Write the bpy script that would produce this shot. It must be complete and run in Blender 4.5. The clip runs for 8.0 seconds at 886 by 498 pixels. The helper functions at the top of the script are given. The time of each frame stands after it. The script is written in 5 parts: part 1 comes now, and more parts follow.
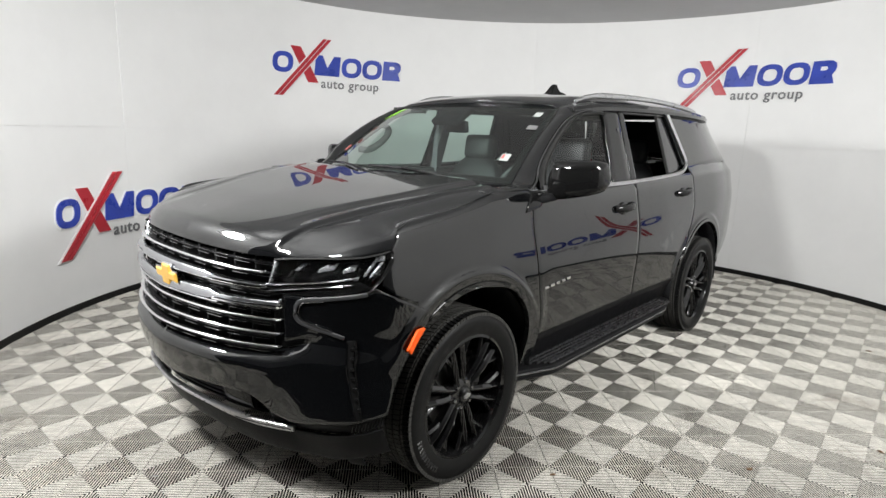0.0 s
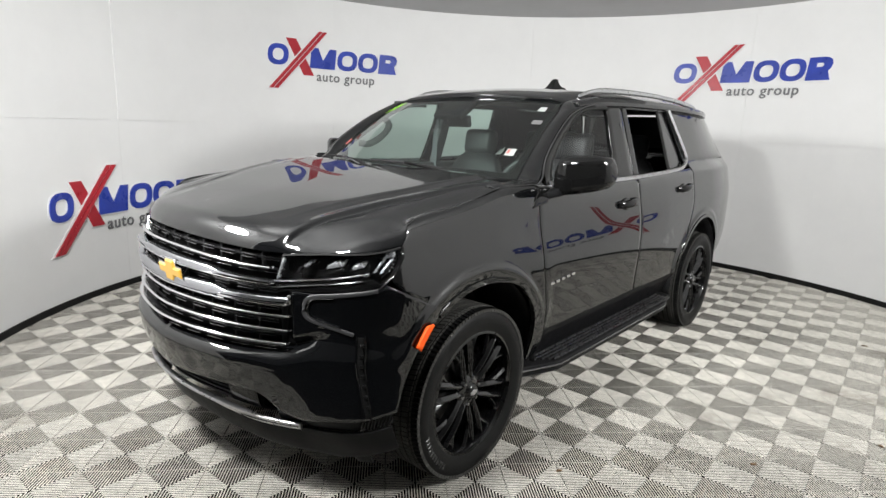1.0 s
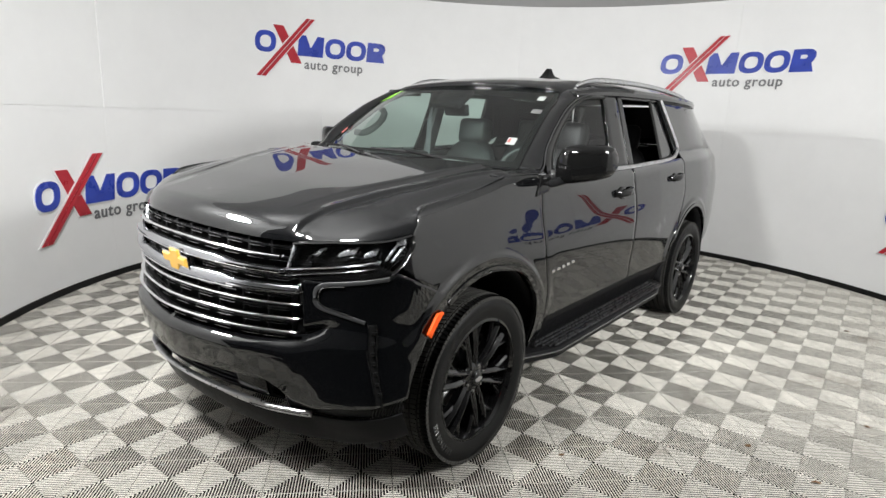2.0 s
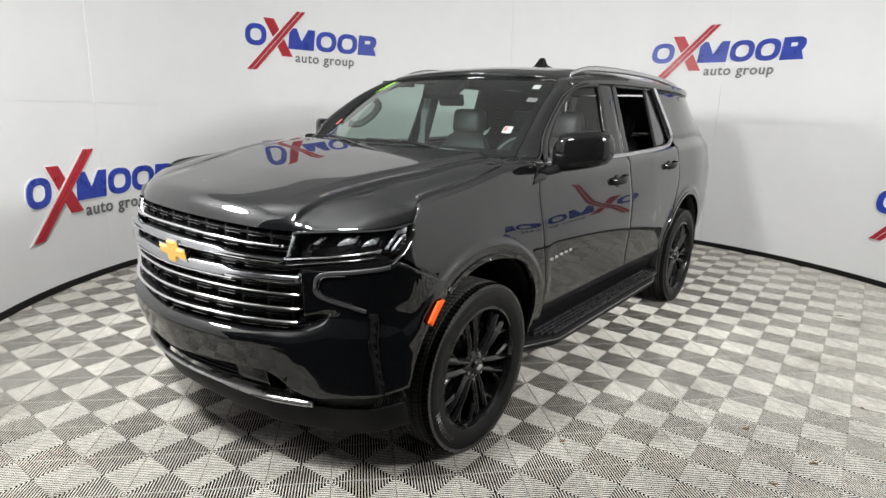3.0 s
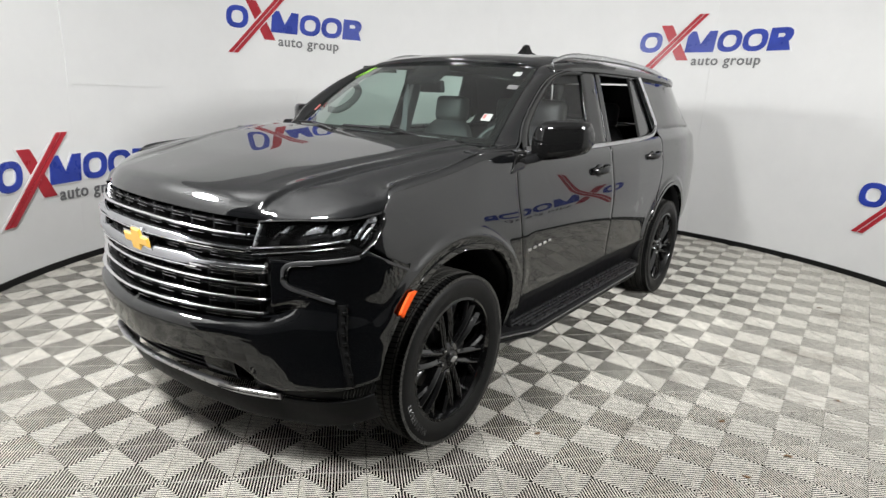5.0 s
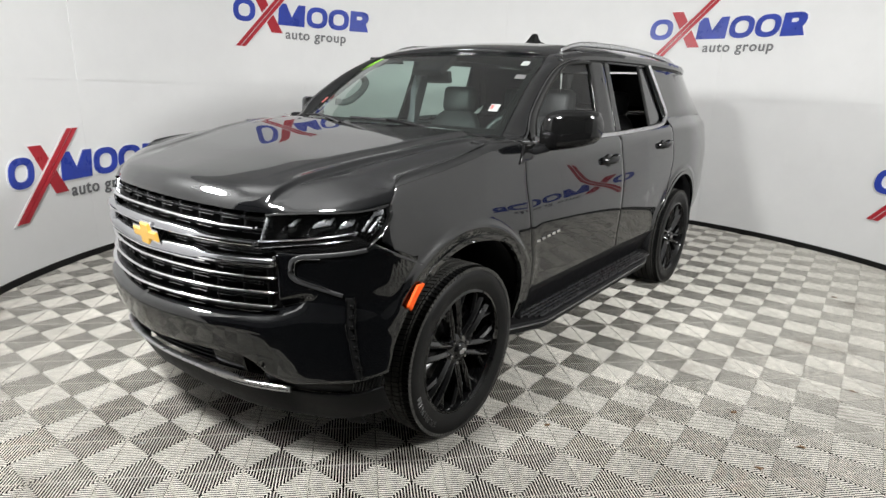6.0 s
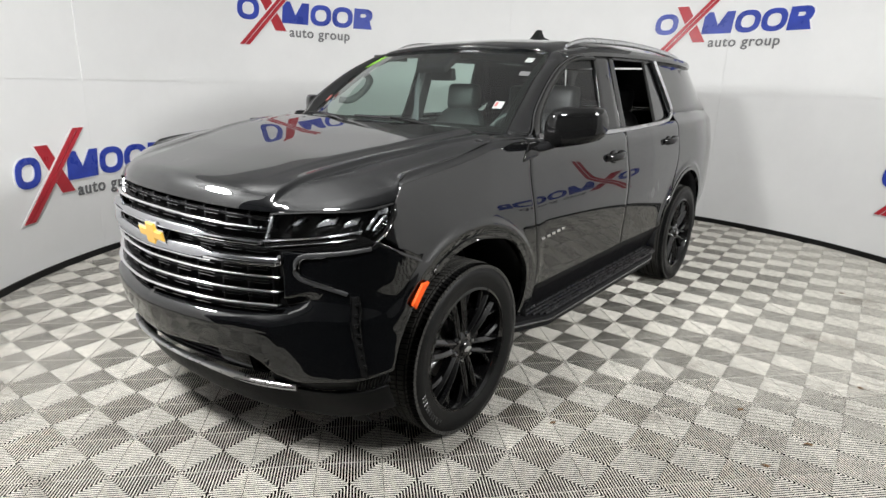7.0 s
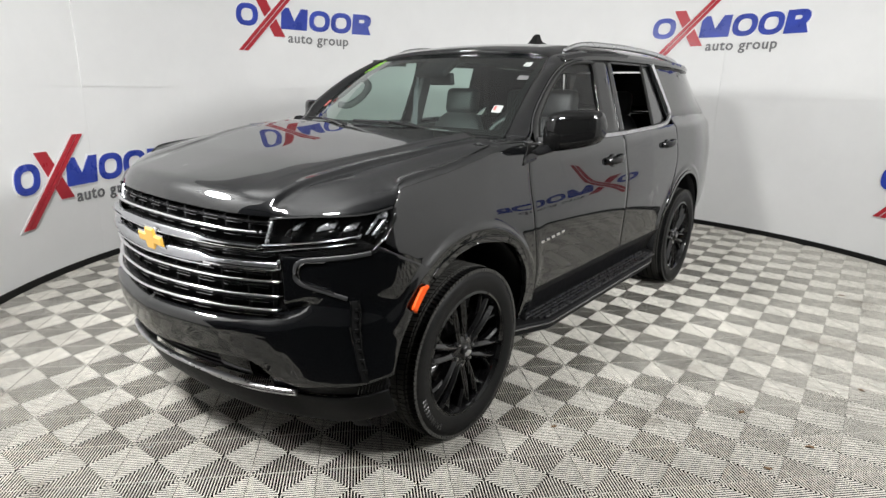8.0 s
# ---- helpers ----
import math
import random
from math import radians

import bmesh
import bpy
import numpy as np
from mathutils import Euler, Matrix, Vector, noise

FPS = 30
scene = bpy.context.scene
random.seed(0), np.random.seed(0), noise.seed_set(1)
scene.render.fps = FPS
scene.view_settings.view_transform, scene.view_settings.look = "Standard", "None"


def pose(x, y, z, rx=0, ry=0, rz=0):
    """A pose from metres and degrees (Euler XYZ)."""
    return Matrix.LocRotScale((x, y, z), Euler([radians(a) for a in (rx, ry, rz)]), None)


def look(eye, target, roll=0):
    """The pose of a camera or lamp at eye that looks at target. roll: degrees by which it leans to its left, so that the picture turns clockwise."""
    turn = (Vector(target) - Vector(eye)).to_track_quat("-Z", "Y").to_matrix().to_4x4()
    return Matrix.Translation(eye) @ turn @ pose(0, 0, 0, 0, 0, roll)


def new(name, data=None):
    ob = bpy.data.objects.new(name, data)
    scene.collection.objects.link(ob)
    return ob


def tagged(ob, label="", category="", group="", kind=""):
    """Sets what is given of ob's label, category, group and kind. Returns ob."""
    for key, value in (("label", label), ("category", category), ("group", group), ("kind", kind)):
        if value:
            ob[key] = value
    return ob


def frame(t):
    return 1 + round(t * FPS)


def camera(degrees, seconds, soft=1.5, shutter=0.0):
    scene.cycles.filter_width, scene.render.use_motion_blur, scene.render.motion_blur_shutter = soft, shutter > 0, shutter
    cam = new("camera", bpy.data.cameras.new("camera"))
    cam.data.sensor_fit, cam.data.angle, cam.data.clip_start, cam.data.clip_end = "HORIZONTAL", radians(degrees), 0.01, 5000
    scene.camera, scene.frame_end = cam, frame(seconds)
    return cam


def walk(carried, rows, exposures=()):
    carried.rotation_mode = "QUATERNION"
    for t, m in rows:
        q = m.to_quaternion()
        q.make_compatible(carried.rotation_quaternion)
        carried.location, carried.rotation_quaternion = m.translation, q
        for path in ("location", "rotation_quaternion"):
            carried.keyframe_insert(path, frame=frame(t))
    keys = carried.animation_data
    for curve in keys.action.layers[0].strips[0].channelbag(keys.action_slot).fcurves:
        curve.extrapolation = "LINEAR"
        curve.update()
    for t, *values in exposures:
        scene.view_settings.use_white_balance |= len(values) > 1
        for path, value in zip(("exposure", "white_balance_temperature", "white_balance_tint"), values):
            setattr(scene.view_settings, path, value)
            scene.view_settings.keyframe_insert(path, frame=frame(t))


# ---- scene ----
cam = camera(75.4, 8.0)
PATH = [
    (0, (-1.955, -2.556, 1.624), (-0.498, -1.246, 1.221), 1.9),
    (0.5, (-1.943, -2.53, 1.618), (-0.474, -1.238, 1.202), 2.3),
    (1, (-1.99, -2.481, 1.623), (-0.513, -1.2, 1.202), 2.2),
    (1.5, (-2.044, -2.434, 1.621), (-0.538, -1.191, 1.188), 2.8),
    (3, (-2.098, -2.383, 1.585), (-0.568, -1.184, 1.116), 1.8),
    (3.5, (-2.088, -2.384, 1.575), (-0.547, -1.199, 1.103), 2.1),
    (4, (-2.069, -2.394, 1.578), (-0.513, -1.23, 1.105), 2.6),
    (4.5, (-2.036, -2.403, 1.583), (-0.481, -1.244, 1.094), 2.7),
    (6, (-1.999, -2.407, 1.581), (-0.481, -1.22, 1.044), 1.8),
    (6.5, (-1.996, -2.401, 1.58), (-0.485, -1.206, 1.041), 1.6),
    (7, (-1.995, -2.406, 1.586), (-0.491, -1.208, 1.038), 1.4),
    (7.5, (-1.996, -2.405, 1.581), (-0.491, -1.203, 1.043), 1.1),
    (8, (-1.996, -2.406, 1.582), (-0.487, -1.206, 1.05), 1.1),
]
walk(cam, [(t, look(eye, target, roll)) for t, eye, target, roll in PATH])

# ---------------------------------------------------------------- light and sky
FLOOD_W = 99.0
world = bpy.data.worlds.new("world")
scene.world = world
world.use_nodes = True
world.node_tree.nodes["Background"].inputs[0].default_value = (0.9, 0.95, 1.0, 1)
world.node_tree.nodes["Background"].inputs[1].default_value = 0.05
scene.view_settings.exposure = 0.0

CX, CY, RAD, HIGH = 1.766, -0.210, 3.910, 3.095      # round booth: centre, radius, wall height
TILE, LAT_X, LAT_Y, LAT_A = 0.2805, -1.2687, -0.0960, radians(-43.44)


# ---------------------------------------------------------------- materials
def mat(name, base, rough=0.5, metal=0.0, coat=0.0, vary=0.0, scale=6.0, bump=0.0, bscale=80.0, spec=0.5, dirt=None, dscale=1.2, dcut=0.55, random_amt=0.0, coat_rough=0.03, coat_ior=1.5):
    m = bpy.data.materials.new(name)
    m.use_nodes = True
    nt = m.node_tree
    b = nt.nodes["Principled BSDF"]
    b.inputs["Base Color"].default_value = (*base, 1)
    b.inputs["Roughness"].default_value = rough
    b.inputs["Metallic"].default_value = metal
    b.inputs["Coat Weight"].default_value = coat
    b.inputs["Coat Roughness"].default_value = coat_rough
    b.inputs["Coat IOR"].default_value = coat_ior
    b.inputs["Specular IOR Level"].default_value = spec
    co = nt.nodes.new("ShaderNodeTexCoord")
    last = None
    if vary > 0:
        n = nt.nodes.new("ShaderNodeTexNoise")
        n.inputs["Scale"].default_value = scale
        n.inputs["Detail"].default_value = 6
        n.inputs["Roughness"].default_value = 0.65
        nt.links.new(co.outputs["Object"], n.inputs["Vector"])
        r = nt.nodes.new("ShaderNodeMapRange")
        r.inputs[1].default_value, r.inputs[2].default_value = 0.3, 0.7
        r.inputs[3].default_value, r.inputs[4].default_value = 1 - vary, 1 + vary
        nt.links.new(n.outputs["Fac"], r.inputs[0])
        mx = nt.nodes.new("ShaderNodeMix")
        mx.data_type, mx.blend_type = "RGBA", "MULTIPLY"
        mx.inputs[0].default_value = 1
        mx.inputs[6].default_value = (*base, 1)
        nt.links.new(r.outputs[0], mx.inputs[7])
        last = mx.outputs[2]
        rr = nt.nodes.new("ShaderNodeMapRange")
        rr.inputs[1].default_value, rr.inputs[2].default_value = 0.3, 0.7
        rr.inputs[3].default_value, rr.inputs[4].default_value = max(0.0, rough - 0.06 * min(1, rough * 4)), min(1.0, rough + 0.06 * min(1, rough * 4))
        nt.links.new(n.outputs["Fac"], rr.inputs[0])
        nt.links.new(rr.outputs[0], b.inputs["Roughness"])
    if dirt:
        n2 = nt.nodes.new("ShaderNodeTexNoise")
        n2.inputs["Scale"].default_value = dscale
        n2.inputs["Detail"].default_value = 8
        n2.inputs["Roughness"].default_value = 0.7
        geo = nt.nodes.new("ShaderNodeNewGeometry")
        nt.links.new(geo.outputs["Position"], n2.inputs["Vector"])
        r2 = nt.nodes.new("ShaderNodeMapRange")
        r2.inputs[1].default_value, r2.inputs[2].default_value = dcut, dcut + 0.2
        r2.inputs[3].default_value, r2.inputs[4].default_value = 0, 0.8
        nt.links.new(n2.outputs["Fac"], r2.inputs[0])
        mx2 = nt.nodes.new("ShaderNodeMix")
        mx2.data_type = "RGBA"
        nt.links.new(r2.outputs[0], mx2.inputs[0])
        if last:
            nt.links.new(last, mx2.inputs[6])
        else:
            mx2.inputs[6].default_value = (*base, 1)
        mx2.inputs[7].default_value = (*dirt, 1)
        last = mx2.outputs[2]
    if random_amt:
        oi = nt.nodes.new("ShaderNodeObjectInfo")
        r3 = nt.nodes.new("ShaderNodeMapRange")
        r3.inputs[3].default_value, r3.inputs[4].default_value = 1 - random_amt, 1 + random_amt
        nt.links.new(oi.outputs["Random"], r3.inputs[0])
        mx3 = nt.nodes.new("ShaderNodeMix")
        mx3.data_type, mx3.blend_type = "RGBA", "MULTIPLY"
        mx3.inputs[0].default_value = 1
        if last:
            nt.links.new(last, mx3.inputs[6])
        else:
            mx3.inputs[6].default_value = (*base, 1)
        nt.links.new(r3.outputs[0], mx3.inputs[7])
        last = mx3.outputs[2]
    if last:
        nt.links.new(last, b.inputs["Base Color"])
    if bump > 0:
        n3 = nt.nodes.new("ShaderNodeTexNoise")
        n3.inputs["Scale"].default_value = bscale
        n3.inputs["Detail"].default_value = 4
        nt.links.new(co.outputs["Object"], n3.inputs["Vector"])
        bp = nt.nodes.new("ShaderNodeBump")
        bp.inputs["Strength"].default_value = bump
        bp.inputs["Distance"].default_value = 0.002
        nt.links.new(n3.outputs["Fac"], bp.inputs["Height"])
        nt.links.new(bp.outputs[0], b.inputs["Normal"])
    return m


def glass(name, tint, rough=0.0, ior=1.5):
    """A thin pane: light passes tinted and the face mirrors by Fresnel."""
    m = bpy.data.materials.new(name)
    m.use_nodes = True
    nt = m.node_tree
    nt.nodes.clear()
    out = nt.nodes.new("ShaderNodeOutputMaterial")
    tr = nt.nodes.new("ShaderNodeBsdfTransparent")
    tr.inputs[0].default_value = (*tint, 1)
    gl = nt.nodes.new("ShaderNodeBsdfGlossy")
    gl.inputs["Roughness"].default_value = rough
    gl.inputs[0].default_value = (1, 1, 1, 1)
    fr = nt.nodes.new("ShaderNodeFresnel")
    fr.inputs[0].default_value = ior
    mx = nt.nodes.new("ShaderNodeMixShader")
    nt.links.new(fr.outputs[0], mx.inputs[0])
    nt.links.new(tr.outputs[0], mx.inputs[1])
    nt.links.new(gl.outputs[0], mx.inputs[2])
    nt.links.new(mx.outputs[0], out.inputs[0])
    return m


M_WALL = mat("white_wall_vinyl", (0.79, 0.788, 0.782), 0.5, vary=0.03, scale=1.4, bump=0.06, bscale=25, spec=0.3)
M_CEIL = mat("grey_ceiling", (0.52, 0.52, 0.52), 0.9, vary=0.05, scale=2.0)
M_BLACKTRIM = mat("black_rubber_trim", (0.009, 0.009, 0.0085), 0.5, vary=0.2, scale=12, spec=0.25)
# shade at the groove bottoms and the unlit hall floor put into the colour
M_FLOORBASE = mat("floor_base_shade", (0.006, 0.0058, 0.0055), 0.9, vary=0.3, scale=5, spec=0.05)
M_HALL = mat("pale_hall_paint", (0.55, 0.55, 0.54), 0.8, vary=0.05, scale=2)
M_TILE = mat("grey_ribbed_plastic", (0.585, 0.562, 0.508), 0.42, vary=0.24, scale=22, dirt=(0.15, 0.12, 0.09), dscale=1.6, dcut=0.57, random_amt=0.09, bump=0.15, bscale=180, spec=0.3)
# the ribs are one pale plastic; this near-black paints in the groove shade
M_TILESHADE = mat("tile_groove_shade", (0.010, 0.0098, 0.0093), 0.8, vary=0.2, scale=20, spec=0.1)
M_PAINT = mat("black_metallic_car_paint", (0.0020, 0.0022, 0.0026), 0.32, coat=1.0, coat_rough=0.012, coat_ior=1.62, vary=0.06, scale=2.5, spec=0.05)
M_GLOSSBLACK = mat("gloss_black_plastic", (0.005, 0.005, 0.005), 0.05, vary=0.1, scale=30, spec=0.3)
M_PLASTIC = mat("textured_black_plastic", (0.007, 0.007, 0.0075), 0.5, vary=0.15, scale=40, bump=0.25, bscale=500, spec=0.14)
M_GREYPLASTIC = mat("satin_dark_grey_plastic", (0.006, 0.006, 0.0065), 0.45, vary=0.1, scale=30, bump=0.15, bscale=400, spec=0.12)
M_SURROUND = mat("grey_lamp_surround", (0.026, 0.026, 0.027), 0.45, vary=0.1, scale=30)
M_RIB = mat("semi_gloss_black_rubber", (0.012, 0.012, 0.0125), 0.28, vary=0.1, scale=30)
M_DARK = mat("dark_cavity", (0.004, 0.004, 0.004), 0.9, vary=0.2, scale=20, spec=0.1)
M_CHROME = mat("chrome", (0.85, 0.85, 0.86), 0.08, metal=1.0, vary=0.05, scale=30)
M_BAR = mat("grey_chrome", (0.47, 0.475, 0.50), 0.2, metal=1.0, vary=0.05, scale=30)
M_SATIN = mat("satin_aluminium", (0.55, 0.55, 0.56), 0.3, metal=1.0, vary=0.08, scale=40)
M_SMOKE = mat("smoked_chrome", (0.32, 0.32, 0.33), 0.12, metal=1.0, vary=0.05, scale=30)
M_DARKCHROME = mat("dark_chrome", (0.24, 0.24, 0.25), 0.2, metal=1.0, vary=0.05, scale=30)
M_GOLD = mat("gold_emblem_plate", (0.62, 0.36, 0.06), 0.35, metal=0.45, coat=0.6, vary=0.06, scale=60)
M_RUBBER = mat("tyre_rubber", (0.0065, 0.0065, 0.0065), 0.44, vary=0.25, scale=18, bump=0.2, bscale=220, dirt=(0.022, 0.021, 0.019), dscale=5, dcut=0.60, spec=0.14)
M_TREAD = mat("dusty_tread_rubber", (0.042, 0.041, 0.038), 0.75, vary=0.3, scale=14, bump=0.2, bscale=220, spec=0.15)
M_RIM = mat("gloss_black_wheel_paint", (0.003, 0.003, 0.0032), 0.3, coat=1.0, coat_rough=0.015, vary=0.15, scale=30, spec=0.05)
M_STEEL = mat("brake_steel", (0.13, 0.125, 0.12), 0.4, metal=0.9, vary=0.2, scale=20)
M_ORANGE = mat("orange_reflector", (0.85, 0.10, 0.012), 0.5, spec=0.15, vary=0.08, scale=90, bump=0.3, bscale=300)
M_LAMPSILVER = mat("headlamp_reflector", (0.78, 0.79, 0.81), 0.26, metal=0.9, vary=0.05, scale=60)
M_LEATHER = mat("black_leather", (0.040, 0.040, 0.042), 0.48, vary=0.2, scale=25, bump=0.3, bscale=260)
M_TRIMGREY = mat("grey_headliner", (0.11, 0.11, 0.11), 0.9, vary=0.1, scale=30)
M_DASH = mat("dark_dashboard_vinyl", (0.028, 0.029, 0.03), 0.6, vary=0.12, scale=25, bump=0.2, bscale=300)
M_GLASS = glass("clear_green_windscreen_glass", (0.46, 0.615, 0.55), ior=1.70)
M_SIDEGLASS = glass("clear_side_glass", (0.66, 0.70, 0.69), ior=1.22)
M_PRIVACY = glass("dark_privacy_glass", (0.035, 0.04, 0.042), ior=1.75)
M_LENS = glass("clear_headlamp_lens", (0.88, 0.89, 0.9), ior=1.4)
M_MIRROR = mat("mirror_glass", (0.85, 0.87, 0.88), 0.02, metal=1.0)
M_RED = mat("red_tail_lens", (0.25, 0.008, 0.008), 0.15, coat=0.8, vary=0.1, scale=60)
M_LIME = mat("lime_window_paint", (0.35, 0.85, 0.06), 0.6, vary=0.06, scale=60)
M_PAPER = mat("white_sticker_paper", (0.33, 0.35, 0.335), 0.6, vary=0.05, scale=80)
M_PAPERRED = mat("red_sticker_ink", (0.40, 0.10, 0.09), 0.6, vary=0.05, scale=80)
M_INK = mat("dark_sticker_ink", (0.12, 0.12, 0.13), 0.6, vary=0.05, scale=80)
M_SIGNBLUE = mat("blue_sign_acrylic", (0.028, 0.055, 0.36), 0.3, vary=0.22, scale=5, spec=0.4)
M_SIGNRED = mat("red_sign_acrylic", (0.42, 0.022, 0.035), 0.32, vary=0.12, scale=7, spec=0.4)
M_SIGNWHITE = mat("white_sign_edge", (0.82, 0.82, 0.82), 0.4, vary=0.03, scale=10)
M_SIGNGREY = mat("grey_sign_letters", (0.15, 0.15, 0.155), 0.4, vary=0.06, scale=20)
M_LEAF = mat("dry_leaf", (0.11, 0.058, 0.022), 0.8, vary=0.3, scale=40)


# ---------------------------------------------------------------- building helpers
def finish(bm, name, material, smooth=35.0):
    me = bpy.data.meshes.new(name)
    bm.to_mesh(me)
    bm.free()
    if material:
        me.materials.append(material)
    if smooth:
        me.polygons.foreach_set("use_smooth", [True] * len(me.polygons))
        me.set_sharp_from_angle(angle=radians(smooth))
    return me


def part(name, bm, material, parent=None, label="", smooth=35.0):
    ob = new(name, finish(bm, name, material, smooth))
    ob.parent = parent
    if label:
        ob["label"] = label
    return ob


def thing(name, label, category, group="", kind="", at=None):
    ob = new(name)
    ob.empty_display_size = 0.1
    if at is not None:
        ob.matrix_basis = at
    return tagged(ob, label, category, group, kind)


def rbox(bm, cx, cy, cz, sx, sy, sz, bev=0.004, seg=1, m=None):
    """A box with rounded edges, into bm."""
    t = bmesh.new()
    bmesh.ops.create_cube(t, size=1)
    bmesh.ops.scale(t, vec=(sx, sy, sz), verts=t.verts)
    if bev > 0:
        bmesh.ops.bevel(t, geom=list(t.edges), offset=min(bev, 0.45 * min(sx, sy, sz)), segments=seg, affect="EDGES", profile=0.5)
    mm = Matrix.Translation((cx, cy, cz)) if m is None else m @ Matrix.Translation((cx, cy, cz))
    bmesh.ops.transform(t, matrix=mm, verts=t.verts)
    join(bm, t)
    return bm


def join(bm, t):
    vs = [bm.verts.new(v.co) for v in t.verts]
    t.verts.index_update()
    for f in t.faces:
        try:
            bm.faces.new([vs[v.index] for v in f.verts])
        except ValueError:
            pass
    t.free()
    return bm


def grid(bm, pts, close_u=False, flip=False):
    """Faces over a 2D array of points."""
    rows = [[bm.verts.new(p) for p in r] for r in pts]
    n, k = len(rows), len(rows[0])
    for i in range(n if close_u else n - 1):
        for j in range(k - 1):
            a = (rows[i][j], rows[(i + 1) % n][j], rows[(i + 1) % n][j + 1], rows[i][j + 1])
            if len({v for v in a}) == 4:
                bm.faces.new(a[::-1] if flip else a)
    return rows


def poly(pts, u):
    """Point at u in 0..1 along a polyline, smoothed (Catmull-Rom) between its corners, by length."""
    p = [Vector(q) for q in pts]
    seg = [(p[i + 1] - p[i]).length for i in range(len(p) - 1)]
    d = max(0.0, min(1.0, u)) * sum(seg)
    i = 0
    while i < len(seg) - 1 and d > seg[i]:
        d -= seg[i]
        i += 1
    f = min(1.0, d / seg[i]) if seg[i] else 0
    return p[i].lerp(p[i + 1], f)


def spline(pts, n):
    """n + 1 points on a smooth curve through pts."""
    p = [Vector(q) for q in pts]
    p = [p[0] * 2 - p[1]] + p + [p[-1] * 2 - p[-2]]
    fine = []
    for i in range(1, len(p) - 2):
        for k in range(16):
            t = k / 16
            fine.append(0.5 * (2 * p[i] + (p[i + 1] - p[i - 1]) * t + (2 * p[i - 1] - 5 * p[i] + 4 * p[i + 1] - p[i + 2]) * t * t + (3 * p[i] - p[i - 1] - 3 * p[i + 1] + p[i + 2]) * t ** 3))
    fine.append(p[-2])
    return [poly(fine, k / n) for k in range(n + 1)]


def lerp1(x, xs, ys):
    return float(np.interp(x, xs, ys))


def soft1(x, xs, ys):
    """Smooth interpolation that never overshoots its knots."""
    n = len(xs)
    if x <= xs[0]:
        return ys[0]
    if x >= xs[-1]:
        return ys[-1]
    d = [(ys[i + 1] - ys[i]) / (xs[i + 1] - xs[i]) for i in range(n - 1)]
    m = [d[0]] + [0.0 if d[i - 1] * d[i] <= 0 else 2 * d[i - 1] * d[i] / (d[i - 1] + d[i]) for i in range(1, n - 1)] + [d[-1]]
    i = 0
    while x > xs[i + 1]:
        i += 1
    h = xs[i + 1] - xs[i]
    t = (x - xs[i]) / h
    return (2 * t ** 3 - 3 * t * t + 1) * ys[i] + (t ** 3 - 2 * t * t + t) * h * m[i] + (3 * t * t - 2 * t ** 3) * ys[i + 1] + (t ** 3 - t * t) * h * m[i + 1]


def step1(x, a, b):
    t = max(0.0, min(1.0, (x - a) / (b - a)))
    return t * t * (3 - 2 * t)


def coons(b, t, l, r, nu, nv):
    """Grid of 2D points filled between four border polylines: bottom and top (left to right), left and right (bottom to top)."""
    B, T = [poly(b, i / nu) for i in range(nu + 1)], [poly(t, i / nu) for i in range(nu + 1)]
    L, R = [poly(l, j / nv) for j in range(nv + 1)], [poly(r, j / nv) for j in range(nv + 1)]
    out = []
    for i in range(nu + 1):
        u = i / nu
        col = []
        for j in range(nv + 1):
            v = j / nv
            col.append(B[i] * (1 - v) + T[i] * v + L[j] * (1 - u) + R[j] * u - (B[0] * (1 - u) * (1 - v) + B[-1] * u * (1 - v) + T[0] * (1 - u) * v + T[-1] * u * v))
        out.append(col)
    return out


def thick(ob, t, bevel=0.0):
    m = ob.modifiers.new("thickness", "SOLIDIFY")
    m.thickness, m.offset = t, -1
    if bevel:
        b = ob.modifiers.new("edge", "BEVEL")
        b.width, b.segments, b.limit_method, b.angle_limit = bevel, 2, "ANGLE", radians(50)
    return ob


def outward(bm, centre):
    """Turn faces so that their mean normal points away from centre."""
    bm.normal_update()
    s = sum(f.normal.dot(f.calc_center_median() - Vector(centre)) * f.calc_area() for f in bm.faces)
    if s < 0:
        bmesh.ops.reverse_faces(bm, faces=list(bm.faces))
    return bm


def sweep(bm, pts, section, up=(0, 0, 1), scale=None, caps=True):
    """A closed section (2D: across, up) carried along points."""
    p = [Vector(q) for q in pts]
    rows = []
    for i, q in enumerate(p):
        d = (p[min(i + 1, len(p) - 1)] - p[max(i - 1, 0)]).normalized()
        a = d.cross(Vector(up)).normalized()
        b = a.cross(d).normalized()
        k = scale(i / (len(p) - 1)) if scale else 1.0
        rows.append([bm.verts.new(q + a * (s[0] * k) + b * (s[1] * k)) for s in section])
    n = len(section)
    for i in range(len(rows) - 1):
        for j in range(n):
            bm.faces.new((rows[i][j], rows[i + 1][j], rows[i + 1][(j + 1) % n], rows[i][(j + 1) % n]))
    if caps:
        bm.faces.new(rows[0])
        bm.faces.new(rows[-1][::-1])
    bmesh.ops.recalc_face_normals(bm, faces=list(bm.faces))
    return bm


def oval(w, h, n=12, pw=1.0):
    out = []
    for k in range(n):
        a = 2 * math.pi * k / n
        c, s = math.cos(a), math.sin(a)
        out.append((w / 2 * math.copysign(abs(c) ** pw, c), h / 2 * math.copysign(abs(s) ** pw, s)))
    return out


